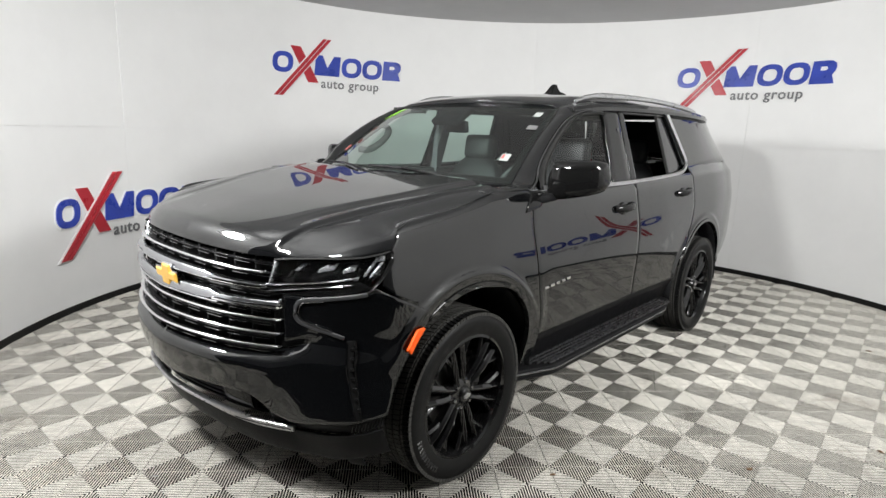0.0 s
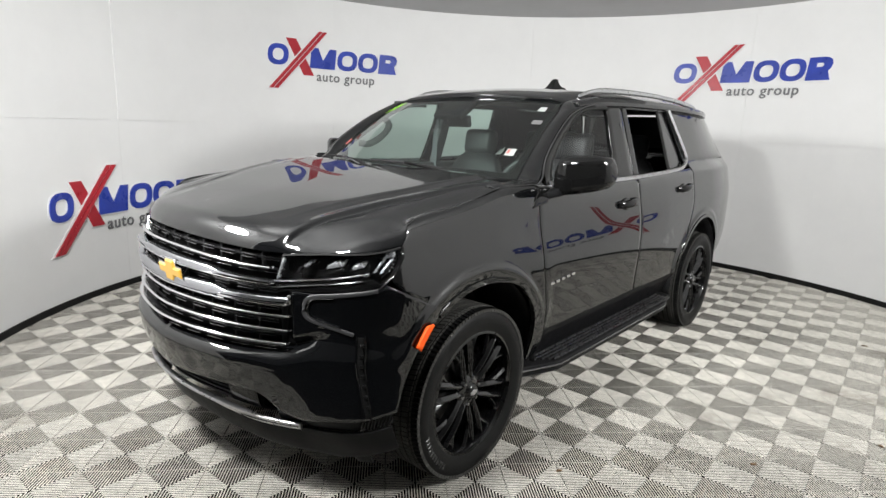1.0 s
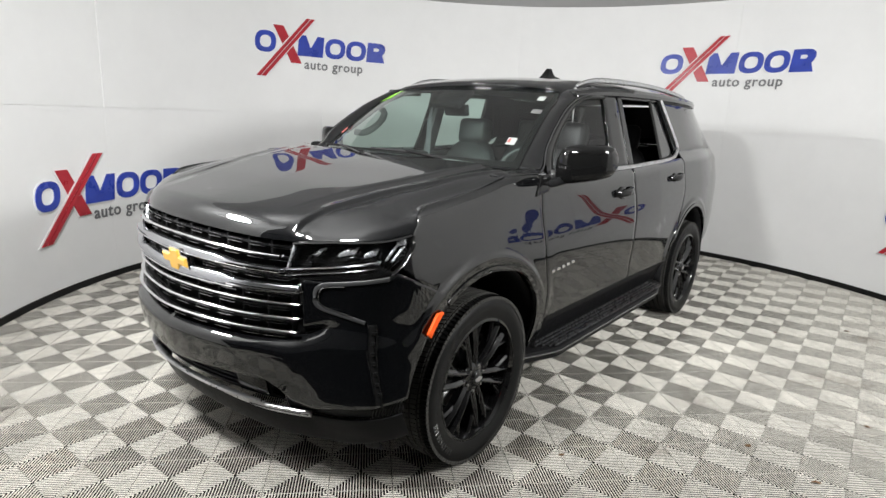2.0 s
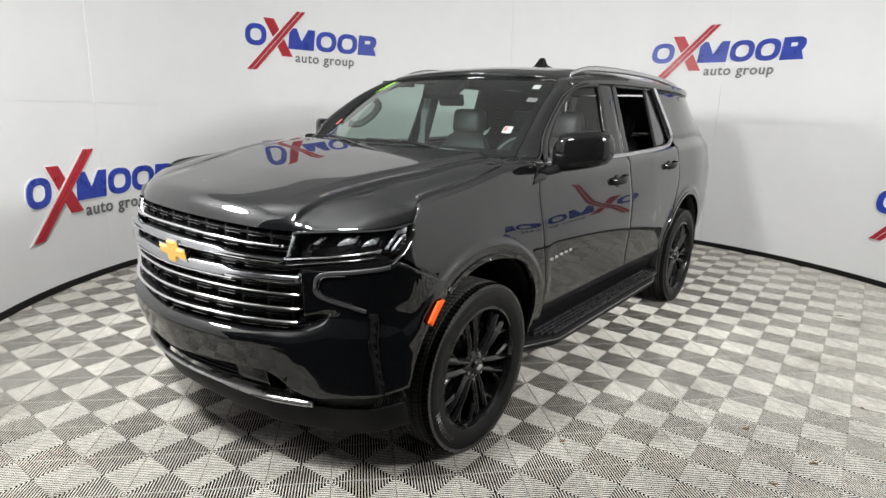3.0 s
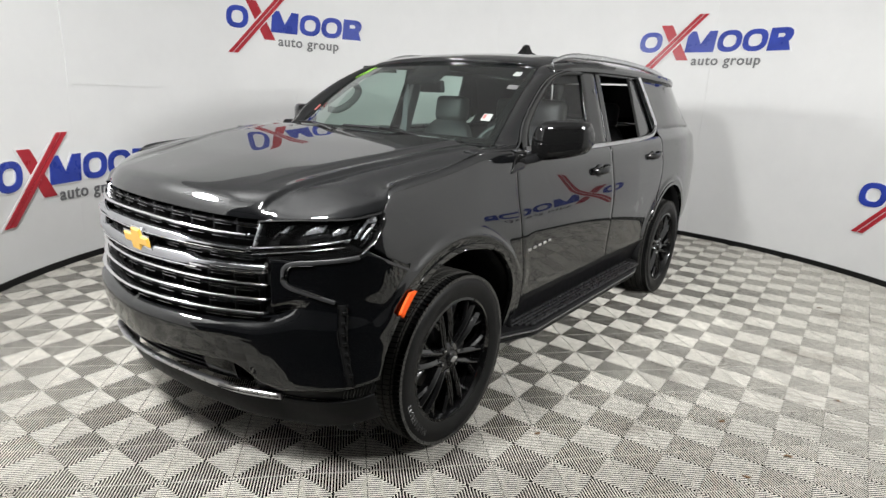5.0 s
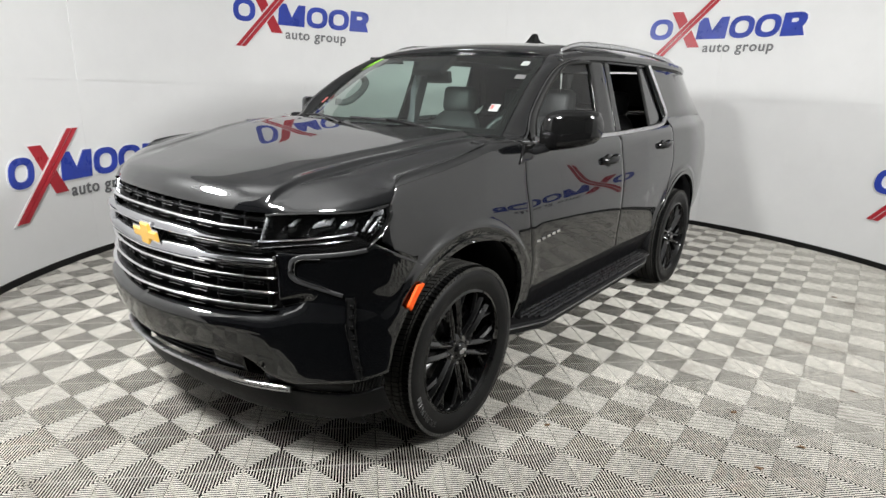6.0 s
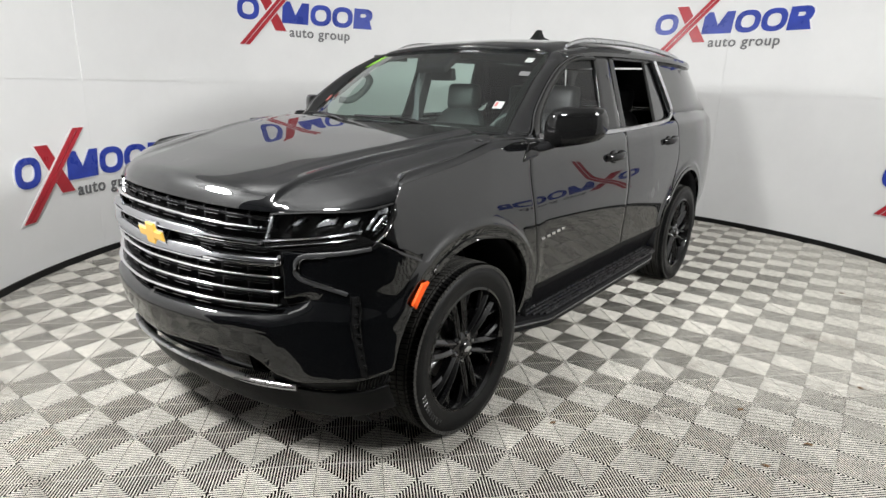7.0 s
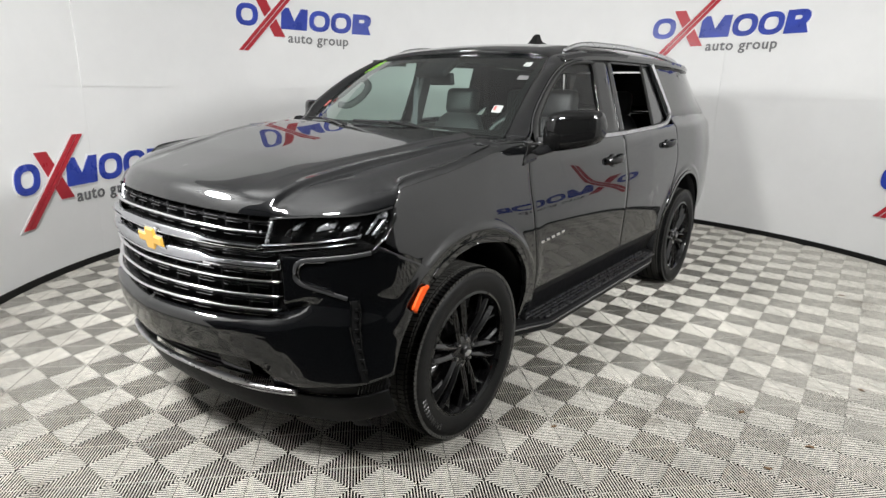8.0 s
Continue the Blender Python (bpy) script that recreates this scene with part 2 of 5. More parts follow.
def lathe(bm, profile, n=48, axis_m=None, close=True):
    """profile: (radius, along) pairs turned round the local y axis."""
    rows = []
    for k in range(n):
        a = 2 * math.pi * k / n
        rows.append([Vector((r * math.cos(a), h, r * math.sin(a))) for r, h in profile])
    if axis_m:
        rows = [[axis_m @ v for v in r] for r in rows]
    grid(bm, rows, close_u=True)
    bmesh.ops.recalc_face_normals(bm, faces=list(bm.faces))
    return bm


# ---------------------------------------------------------------- the booth
def on_wall(arc, z, inset=0.0):
    a = arc / RAD
    return Vector((CX + (RAD - inset) * math.cos(a), CY + (RAD - inset) * math.sin(a), z))


def arc_strip(bm, a0, a1, z0, z1, r0, r1, step=2.0):
    """A curved block of wall between two angles (degrees), heights and radii."""
    n = max(2, int(abs(a1 - a0) / step))
    rows = []
    for k in range(n + 1):
        a = radians(a0 + (a1 - a0) * k / n)
        c, s = math.cos(a), math.sin(a)
        rows.append([bm.verts.new((CX + r * c, CY + r * s, z)) for r, z in ((r0, z0), (r0, z1), (r1, z1), (r1, z0))])
    for k in range(n):
        for j in range(4):
            bm.faces.new((rows[k][j], rows[k + 1][j], rows[k + 1][(j + 1) % 4], rows[k][(j + 1) % 4]))
    bm.faces.new(rows[0])
    bm.faces.new(rows[-1])
    bmesh.ops.recalc_face_normals(bm, faces=list(bm.faces))
    return bm


SEAM = 115.5
bm = bmesh.new()
arc_strip(bm, SEAM - 222, SEAM + 57, 0, HIGH, RAD + 0.02, RAD + 0.10)
wall = part("wall_round", bm, M_WALL)
tagged(wall, "white curved wall of a round photo booth", "wall", kind="structure")
for k in range(-1, 7):
    a0 = max(SEAM - 40 * k, SEAM - 222)
    a1 = SEAM + 40 - 40 * k if k >= 0 else SEAM + 57
    for z0, z1 in ((0.0, 1.561), (1.563, HIGH)):
        bm = bmesh.new()
        lift = 0.006 if (k == 1 and z0 > 1) else 0.0
        arc_strip(bm, a0 + 0.012, a1 - 0.012, z0, z1, RAD - lift, RAD + 0.018)
        part("wall_panel", bm, M_WALL, wall)

bm = bmesh.new()
arc_strip(bm, SEAM - 222, SEAM + 57, 0.0, 0.055, RAD - 0.014, RAD - 0.001)
tagged(part("baseboard", bm, M_BLACKTRIM), "black rubber baseboard along the curved wall", "baseboard", kind="structure")

bm = bmesh.new()
bmesh.ops.create_circle(bm, cap_ends=True, radius=RAD + 3.6, segments=64)
bmesh.ops.translate(bm, vec=(CX, CY, HIGH + 0.003), verts=bm.verts)
ret = bmesh.ops.extrude_face_region(bm, geom=list(bm.faces))
bmesh.ops.translate(bm, vec=(0, 0, 0.1), verts=[v for v in ret["geom"] if isinstance(v, bmesh.types.BMVert)])
bmesh.ops.recalc_face_normals(bm, faces=list(bm.faces))
tagged(part("ceiling", bm, M_CEIL), "plain matt grey ceiling over the booth", "ceiling", kind="structure")

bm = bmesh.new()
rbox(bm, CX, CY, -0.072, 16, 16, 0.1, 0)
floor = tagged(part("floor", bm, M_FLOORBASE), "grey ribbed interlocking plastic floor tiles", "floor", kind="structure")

# plain unseen hall walls added round the booth, pale to fill the car's reflections
for nm, cx, cy, sx, sy in (("wall_west", -6.2, 0, 0.1, 16), ("wall_south", 1.8, -8.1, 16, 0.1), ("wall_east", 9.8, 0, 0.1, 16), ("wall_north", 1.8, 7.9, 16, 0.1)):
    bm = bmesh.new()
    rbox(bm, cx, cy, 1.55, sx, sy, 3.09, 0)
    tagged(part(nm, bm, M_HALL), "unseen plain pale wall added outside the booth for reflections", "wall", kind="structure")


# flood lamps on the wall's posts on both sides of the way in
def flood_lamp(x, y, z, k, aim, w=0.50, h=0.34):
    flood = thing("flood_lamp", "black flood lamp with bright white face beside the way in", "lamp", "flood lamps beside the way in", at=look((x, y, z), aim))
    b = bmesh.new()
    rbox(b, 0, 0, 0.05, w + 0.06, h + 0.06, 0.08, 0.012, 2)
    rbox(b, 0, 0, 0.12, 0.30, 0.20, 0.07, 0.02, 2)
    part("housing", b, M_BLACKTRIM, flood)
    b = bmesh.new()
    sweep(b, [(-w / 2 - 0.05, 0, 0.05), (-w / 2 - 0.05, 0, 0.26), (0, 0, 0.32), (w / 2 + 0.05, 0, 0.26), (w / 2 + 0.05, 0, 0.05)], oval(0.02, 0.03, 8), up=(0, 1, 0))
    part("bracket", b, M_BLACKTRIM, flood)
    up = (look((x, y, z), aim).to_3x3().inverted()) @ Vector((0, 0, HIGH + 0.002 - z))
    b = bmesh.new()
    sweep(b, [Vector((0, 0, 0.10)), Vector((0, 0, 0.10)).lerp(up, 0.3), up], oval(0.03, 0.03, 8), up=(1, 0.3, 0))
    part("rod", b, M_BLACKTRIM, flood)
    d = bpy.data.lights.new("lamp", "AREA")
    d.shape, d.size, d.size_y, d.energy, d.color = "ELLIPSE", w, h, FLOOD_W * k, (0.99, 0.995, 0.985)
    o = new("lamp", d)
    o.matrix_basis = pose(0, 0, 0.002)
    o.parent = flood
    return flood


flood_lamp(-1.56, 1.30, 2.45, 1.12, (2.4, -3.6, 1.5), 0.60, 0.34)
flood_lamp(-1.95, -0.62, 2.74, 1.50, (0.1, 0.4, 0.4), 0.46, 0.34)
flood_lamp(0.86, -3.80, 2.55, 1.80, (2.3, -0.5, 1.35), 1.30, 0.60)


# ---------------------------------------------------------------- wall signs
SIGN = 0.9413                                     # size of the signs


def outline(pts_list, depth, off, arc0, z0, shear=0.10):
    """A flat shape of closed outlines (u, v), extruded and bent onto the round wall."""
    cu = bpy.data.curves.new("shape", "CURVE")
    cu.dimensions, cu.fill_mode, cu.extrude = "2D", "BOTH", depth / 2
    for pts in pts_list:
        sp = cu.splines.new("POLY")
        sp.points.add(len(pts) - 1)
        for p, q in zip(sp.points, pts):
            p.co = (q[0], q[1], 0, 1)
        sp.use_cyclic_u = True
    return bend(cu, depth, off, arc0, z0, shear)


def bend(cu, depth, off, arc0, z0, shear):
    ob = bpy.data.objects.new("shape", cu)
    scene.collection.objects.link(ob)
    dg = bpy.context.evaluated_depsgraph_get()
    dg.update()
    me = bpy.data.meshes.new_from_object(ob.evaluated_get(dg))
    b = bmesh.new()
    b.from_mesh(me)
    bpy.data.objects.remove(ob)
    bpy.data.curves.remove(cu)
    bpy.data.meshes.remove(me)
    for v in b.verts:
        u, w, d = v.co
        v.co = on_wall(arc0 - SIGN * (u + shear * w), z0 + SIGN * w, off + depth / 2 + d)
    return b


def ring(cx, cy, w, h, n=40, pw=0.8):
    return [(cx + x, cy + y) for x, y in oval(w, h, n, pw)]


def grown(pts, d):
    """An outline moved outwards by d."""
    out = []
    n = len(pts)
    area = sum(pts[i][0] * pts[(i + 1) % n][1] - pts[(i + 1) % n][0] * pts[i][1] for i in range(n))
    sg = 1 if area > 0 else -1
    for i in range(n):
        a, b, c = Vector(pts[i - 1]), Vector(pts[i]), Vector(pts[(i + 1) % n])
        e1, e2 = (b - a).normalized(), (c - b).normalized()
        n1, n2 = Vector((e1.y, -e1.x)) * sg, Vector((e2.y, -e2.x)) * sg
        m = (n1 + n2)
        m = m / max(0.35, m.length_squared / 2) if m.length > 0.01 else n1
        out.append(tuple(b + m * d))
    return out


def islands(b):
    """Split a bmesh into its loose pieces."""
    b.verts.ensure_lookup_table()
    seen, out = set(), []
    for v0 in b.verts:
        if v0 in seen:
            continue
        stack, group = [v0], []
        seen.add(v0)
        while stack:
            v = stack.pop()
            group.append(v)
            for e in v.link_edges:
                w = e.other_vert(v)
                if w not in seen:
                    seen.add(w)
                    stack.append(w)
        t = bmesh.new()
        m = {v: t.verts.new(v.co) for v in group}
        for f in {f for v in group for f in v.link_faces}:
            t.faces.new([m[v] for v in f.verts])
        out.append(t)
    b.free()
    return out


def wall_sign(arc0, z0):
    """Blue rings and blocks crossed by a red slashed cross, with grey words below; arc0 is its left end, z0 the foot of the blue row."""
    sign = thing("wall_sign", "blue and red cut-out sign with grey words on white wall", "sign", "signs on the booth wall")
    H = 0.256
    shapes = [
        ("ring", [ring(0.145, H / 2, 0.285, H), ring(0.145, H / 2, 0.155, H - 0.115)], M_SIGNBLUE),
        ("notched_block", [[(0.60, 0), (0.955, 0), (0.955, H), (0.86, H), (0.778, 0.10), (0.695, H), (0.60, H)]], M_SIGNBLUE),
        ("ring", [ring(1.125, H / 2, 0.285, H), ring(1.125, H / 2, 0.155, H - 0.115)], M_SIGNBLUE),
        ("ring", [ring(1.425, H / 2, 0.285, H), ring(1.425, H / 2, 0.155, H - 0.115)], M_SIGNBLUE),
        ("holed_block", [[(1.585, 0), (1.85, 0), (1.81, 0.10), (1.835, 0.135), (1.845, 0.18), (1.83, 0.225), (1.79, 0.25), (1.75, H), (1.585, H)], [(1.675, 0.148), (1.74, 0.148), (1.757, 0.17), (1.74, 0.192), (1.675, 0.192)]], M_SIGNBLUE),
        ("bar_falling", [[(0.235, 0.338), (0.375, 0.338), (0.665, -0.098), (0.52, -0.098)]], M_SIGNRED),
        ("bar_rising", [[(0.045, -0.285), (0.10, -0.285), (0.735, 0.462), (0.685, 0.462)]], M_SIGNRED),
        ("bar_rising", [[(0.113, -0.285), (0.17, -0.285), (0.80, 0.462), (0.748, 0.462)]], M_SIGNRED),
    ]
    for nm, outl, m in shapes:
        over = 0.006 if nm == "bar_rising" else (0.003 if nm == "bar_falling" else 0.0)
        edge = outline([grown(outl[0], 0.014)] + ([grown(outl[1], -0.012)] if len(outl) > 1 else []), 0.006, 0.004 + over * 0.3, arc0, z0)
        face = part(nm, outline(outl, 0.008, 0.0105 + over, arc0, z0), m, sign)
        part("white_edge", edge, M_SIGNWHITE, face, "white edge round the shape")
    tc = bpy.data.curves.new("words", "FONT")
    tc.body, tc.size, tc.extrude, tc.space_character, tc.offset = "auto group", 0.168, 0.003, 1.12, 0.0022
    b = bend(tc, 0.006, 0.006, arc0 - SIGN * 0.695, z0 - SIGN * 0.155, 0.05)
    for isl in islands(b):
        part("letter", isl, M_SIGNGREY, sign)
    return sign


for k in range(1, 6):
    wall_sign(RAD * radians(SEAM + 40 - 40 * k) + 0.885, 2.254 if k % 2 == 0 else 0.727)


# ---------------------------------------------------------------- the car: x to its tail, driver's side at minus y
WB, HUB, R_TYRE = 3.055, 0.405, 0.413
car = thing("suv", "large black four-door SUV with chrome grille and gloss black wheels, parked", "car")


def belt(x):
    return soft1(x, (-0.6, -0.47, -0.425, -0.37, -0.15, 0.056, 0.15, 0.30, 0.6, 1.45, 2.2, 2.75, 3.6, 4.2), (1.17, 1.220, 1.250, 1.264, 1.290, 1.323, 1.342, 1.350, 1.345, 1.330, 1.346, 1.368, 1.375, 1.365))


PZ = (-0.06, 0.0, 0.015, 0.03, 0.07, 0.14, 0.20, 0.26, 0.32, 0.40, 0.58, 0.75, 0.89, 1.03)
PY = (0.890, 0.934, 0.949, 0.9585, 0.967, 0.9785, 0.989, 0.9985, 1.0035, 1.0060, 1.0065, 0.994, 0.969, 0.935)


def side_w(x, z):
    """Half the body's width at x, z."""
    d = (belt(x) if x > -0.15 else belt(-0.15) + 0.12 * (x + 0.15)) - z
    # the shoulder sinks towards the front
    d -= 0.072 * max(-0.4, min(1.0, (1.7 - x) / 1.2)) * step1(x, -0.25, 0.45) * step1(d, 0.01, 0.28) * (1 - step1(d, 0.42, 0.75))
    w = soft1(d, PZ, PY)
    if 0.6 < x < 2.6:
        w -= 0.012 * math.exp(-((z - 0.70) / 0.13) ** 2)
    if x > 2.2:
        w -= 0.014 * (x - 2.2) + 0.075 * max(0.0, (x - 3.2) / 0.8) ** 2
    if x < 0.45:
        w -= 0.038 * max(0.0, (-0.46 - x) / 0.12) ** 2
    for xw in (0.0, WB):
        d = math.hypot(x - xw, z - HUB)
        fade = step1(math.degrees(math.atan2(z - HUB, x - xw)), 22, 52) if x > xw and xw == 0.0 else 1.0
        w += 0.016 * fade * (0.5 - 0.5 * math.tanh((d - 0.612) / 0.012)) - 0.20 * fade * min(0.112, max(0.0, 0.612 - d))
    return w


def glass_w(z, x=1.5):
    w = 0.918 - (z - 1.34) * 0.307
    if x > 3.0:
        w -= lerp1(z, (1.40, 1.80), (0.075, 0.165)) * (x - 3.0) ** 2
    if x > 2.4:
        w -= 0.014 * (x - 2.4)
    return w


def side_panel(name, s, b, t, l, r, nu, nv, parent=None, material=None, th=0.014, width=None, lift=0.0, label="", bevel=0.003):
    g = coons(b, t, l, r, nu, nv)
    f = width or side_w
    pts = [[Vector((q.x, s * ((f(q.x, q.y)) + lift), q.y)) for q in col] for col in g]
    bm = bmesh.new()
    grid(bm, pts)
    outward(bm, (1.5, 0, 0.9))
    ob = part(name, bm, material or M_PAINT, parent or car, label)
    return thick(ob, th, bevel)


def arc2(cx, cz, r, a0, a1, n=28):
    return [(cx + r * math.cos(radians(a0 + (a1 - a0) * k / n)), cz + r * math.sin(radians(a0 + (a1 - a0) * k / n))) for k in range(n + 1)]


RA = 0.528                                        # wheel arch radius


def arch_front(a0, a1, n=36, grow=0.0):
    """Edge of the front wheel opening: round in front and above, pulled in behind the wheel."""
    out = []
    for k in range(n + 1):
        a = a0 + (a1 - a0) * k / n
        r = grow + soft1(a, (-5, 4, 12, 25, 40, 58, 80, 110), (0.448, 0.452, 0.470, 0.512, 0.540, 0.548, 0.530, RA))
        out.append((r * math.cos(radians(a)), HUB + 0.01 + r * math.sin(radians(a))))
    return out


def cowl_top(x0, x1, n=14, drop=0.003):
    return [(x0 + (x1 - x0) * k / n, belt(x0 + (x1 - x0) * k / n) - drop) for k in range(n + 1)]


for s in (-1, 1):
    # front wing
    arch_f = arch_front(124, 3)
    side_panel("fender", s, arch_f, cowl_top(-0.442, 0.470),
               [arch_f[0], (-0.365, 0.908), (-0.50, 1.008), (-0.533, 1.036), (-0.528, 1.068), (-0.500, 1.125), (-0.486, 1.165), (-0.456, 1.20), (-0.442, belt(-0.442) - 0.003)],
               [arch_f[-1], (0.50, 0.43), (0.570, 0.47), (0.568, 0.58), (0.553, 0.70), (0.505, 0.943), (0.478, 1.16), (0.470, belt(0.470) - 0.003)], 44, 40)
    # doors
    fd = side_panel("front_door", s, [(0.574, 0.570), (1.728, 0.577)], cowl_top(0.478, 1.706),
                    [(0.574, 0.570), (0.561, 0.70), (0.513, 0.943), (0.486, 1.16), (0.478, belt(0.478) - 0.003)], [(1.728, 0.577), (1.728, 0.75), (1.718, 1.05), (1.706, belt(1.706) - 0.003)], 36, 22)
    arch_r = arc2(WB, HUB + 0.015, RA + 0.025, 180, 0)
    rd = side_panel("rear_door", s, [(1.736, 0.577), (2.505, 0.562)], cowl_top(1.714, 2.765),
                    [(1.736, 0.577), (1.736, 0.75), (1.726, 1.05), (1.714, belt(1.714) - 0.003)],
                    [(2.505, 0.562), (2.515, 0.62), (2.56, 0.74), (2.645, 0.86), (2.715, 0.97), (2.755, 1.15), (2.765, belt(2.765) - 0.003)], 40, 30)
    # rear quarter
    qa = arc2(WB, HUB + 0.015, RA + 0.012, 157, 10)
    side_panel("quarter_panel", s, qa, cowl_top(2.773, 4.20, drop=-0.05),
               [qa[0], (2.565, 0.73), (2.653, 0.86), (2.723, 0.97), (2.763, 1.15), (2.773, belt(2.773) + 0.05)],
               [qa[-1], (3.85, 0.58), (4.16, 0.70), (4.22, 1.0), (4.20, belt(4.20) + 0.05)], 44, 40)
    # lower sill, tucked in under the doors
    bm = bmesh.new()
    grid(bm, [[Vector((x, s * w, z)) for w, z in ((0.86, 0.30), (0.895, 0.335), (0.915, 0.42), (0.945, 0.50), (0.975, 0.555), (0.970, 0.60))] for x in np.linspace(0.47, 2.56, 12)])
    outward(bm, (1.5, 0, 0.5))
    thick(part("rocker_panel", bm, M_GREYPLASTIC, car, "black sill below the doors"), 0.02)
    # handles
    for d, hx, hz in ((fd, 1.51, 1.182), (rd, 2.54, 1.222)):
        y = s * side_w(hx, hz)
        bm = bmesh.new()
        rows = []
        for k in range(17):
            u = k / 16
            off = 0.042 * math.sin(math.pi * min(1, max(0, u))) ** 0.45
            rows.append(Vector((hx - 0.115 + 0.23 * u, y + s * (off - 0.004), hz + 0.012 * u)))
        sweep(bm, rows, oval(0.034, 0.046, 12, 0.8))
        part("door_handle", bm, M_GLOSSBLACK, d, "gloss black pull handle")
        bm = bmesh.new()
        bmesh.ops.create_uvsphere(bm, u_segments=20, v_segments=10, radius=1.0)
        bmesh.ops.transform(bm, matrix=Matrix.Translation((hx - 0.015, y, hz - 0.004)) @ Matrix.Diagonal((0.072, 0.012, 0.044, 1)), verts=bm.verts)
        part("handle_cup", bm, M_GLOSSBLACK, d, "gloss black cup behind the handle")

    # wheel arch lips
    for xw, edge in ((0.0, arch_front(124, 3, 40, 0.004)), (WB, arc2(WB, HUB + 0.015, RA + 0.016, 157, 10, 40))):
        bm = bmesh.new()
        sweep(bm, [(x, s * (side_w(x, z) - 0.004), z) for x, z in edge], [(-0.012, -0.012), (0.012, -0.012), (0.012, 0.012), (-0.012, 0.012)], up=(0, 1, 0))
        part("arch_lip", bm, M_PAINT, car)
    # wheel house liner
    for xw, r in ((0.0, RA + 0.012), (WB, RA + 0.004)):
        rows = []
        for k in range(33):
            a = radians(-5 + 190 * k / 32)
            rows.append([Vector((xw + r * math.cos(a), s * w, HUB + 0.01 + r * math.sin(a))) for w in (0.965, 0.9, 0.75, 0.60)])
        bm = bmesh.new()
        grid(bm, rows)
        ob = part("wheel_arch_liner", bm, M_PLASTIC, car, "black felt wheel arch liner")
        thick(ob, 0.006)


# ---- front end: plan curve from the middle to the corner
FX = (0.0, 0.004, 0.014, 0.037, 0.078, 0.112, 0.146, 0.206, 0.280, 0.370, 0.490)
FY = (0.0, 0.15, 0.31, 0.47, 0.60, 0.66, 0.73, 0.85, 0.935, 0.985, 1.003)
FRONT = spline([(x, y, 0) for x, y in zip(FX, FY)], 120)
FRONT_LEN = sum((FRONT[k + 1] - FRONT[k]).length for k in range(120))


def nose(z):
    """x of the nose's plan curve by height."""
    return soft1(z, (0.20, 0.30, 0.40, 0.46, 0.52, 0.60, 0.71, 0.77, 0.83, 0.97, 1.07, 1.12, 1.17), (-0.74, -0.80, -0.845, -0.868, -0.880, -0.895, -0.905, -0.895, -0.885, -0.885, -0.875, -0.86, -0.83))


def bulge(y, z):
    """How far the middle of the front stands forward of its plan curve."""
    t = (math.sqrt(y * y + 0.0036) - 0.06) / 0.55
    return 0.0 if t >= 1 else soft1(z, (0.30, 0.44, 0.60, 0.74, 0.96, 1.06, 1.12), (0.050, 0.055, 0.066, 0.078, 0.036, 0.020, 0.010)) * (1 - t ** 1.3)


def front_at(y, z, out=0.0):
    """Point on the front's surface, y signed; out: pushed forwards along the plan curve's normal."""
    ay = min(abs(y), 1.003)
    k = 0
    while k < 119 and FRONT[k + 1].y < ay:
        k += 1
    a, b = FRONT[k], FRONT[k + 1]
    f = (ay - a.y) / max(1e-6, b.y - a.y)
    x = a.x + (b.x - a.x) * f
    d = (b - a).normalized()
    nx, ny = -d.y, d.x
    sy = 1 if y >= 0 else -1
    return Vector((nose(z) + x - bulge(ay, z) + nx * out, sy * (ay + ny * out), z))


def scallop(u, z):
    """The corner's lower half swings out towards its foot, below a shallow hollow."""
    return step1(u, 0.50, 0.66) * (1 - 0.6 * step1(u, 0.88, 1.02)) * soft1(z, (0.30, 0.40, 0.47, 0.53, 0.60, 0.68, 0.76, 0.86, 1.0), (0.0, 0.018, 0.030, 0.017, -0.003, -0.018, -0.019, -0.011, 0.0))


def front_u(u, z, out=0.0, s=1):
    """By the plan curve's length: u 0 at the middle, 1 where it meets the body's side, on along the side past 1."""
    out += scallop(u, z)
    i = max(0.0, min(1.0, u)) * 120
    k = min(119, int(i))
    a, b = FRONT[k], FRONT[k + 1]
    q = a.lerp(b, i - k)
    d = (b - a).normalized()
    x = nose(z) + q.x - bulge(q.y, z) - d.y * out + max(0.0, u - 1) * FRONT_LEN
    y = q.y + d.x * out
    w = step1(u, 0.86, 0.99)
    return Vector((x, s * (y * (1 - w) + (side_w(x, z) + out) * w), z))


def front_panel(name, z_lo, z_hi, u_lo, u_hi, s, material, nu=40, nv=8, out=0.0, th=0.012, parent=None, label="", both=False):
    """A panel on the nose between heights z_lo(u), z_hi(u)."""
    us = [u_lo + (u_hi - u_lo) * i / nu for i in range(nu + 1)]
    cols = []
    if both:
        us = [-u for u in us[::-1]] + us[1:] if u_lo == 0 else us
    for u in us:
        sg = s if not both else (1 if u >= 0 else -1)
        au = abs(u)
        a, b = z_lo(au), z_hi(au)
        cols.append([front_u(au, a + (b - a) * j / nv, out(au, j / nv) if callable(out) else out, sg) for j in range(nv + 1)])
    bm = bmesh.new()
    grid(bm, cols)
    outward(bm, (0.6, 0, 0.8))
    ob = part(name, bm, material, parent or car, label)
    if th:
        thick(ob, th, 0.002)
    return ob


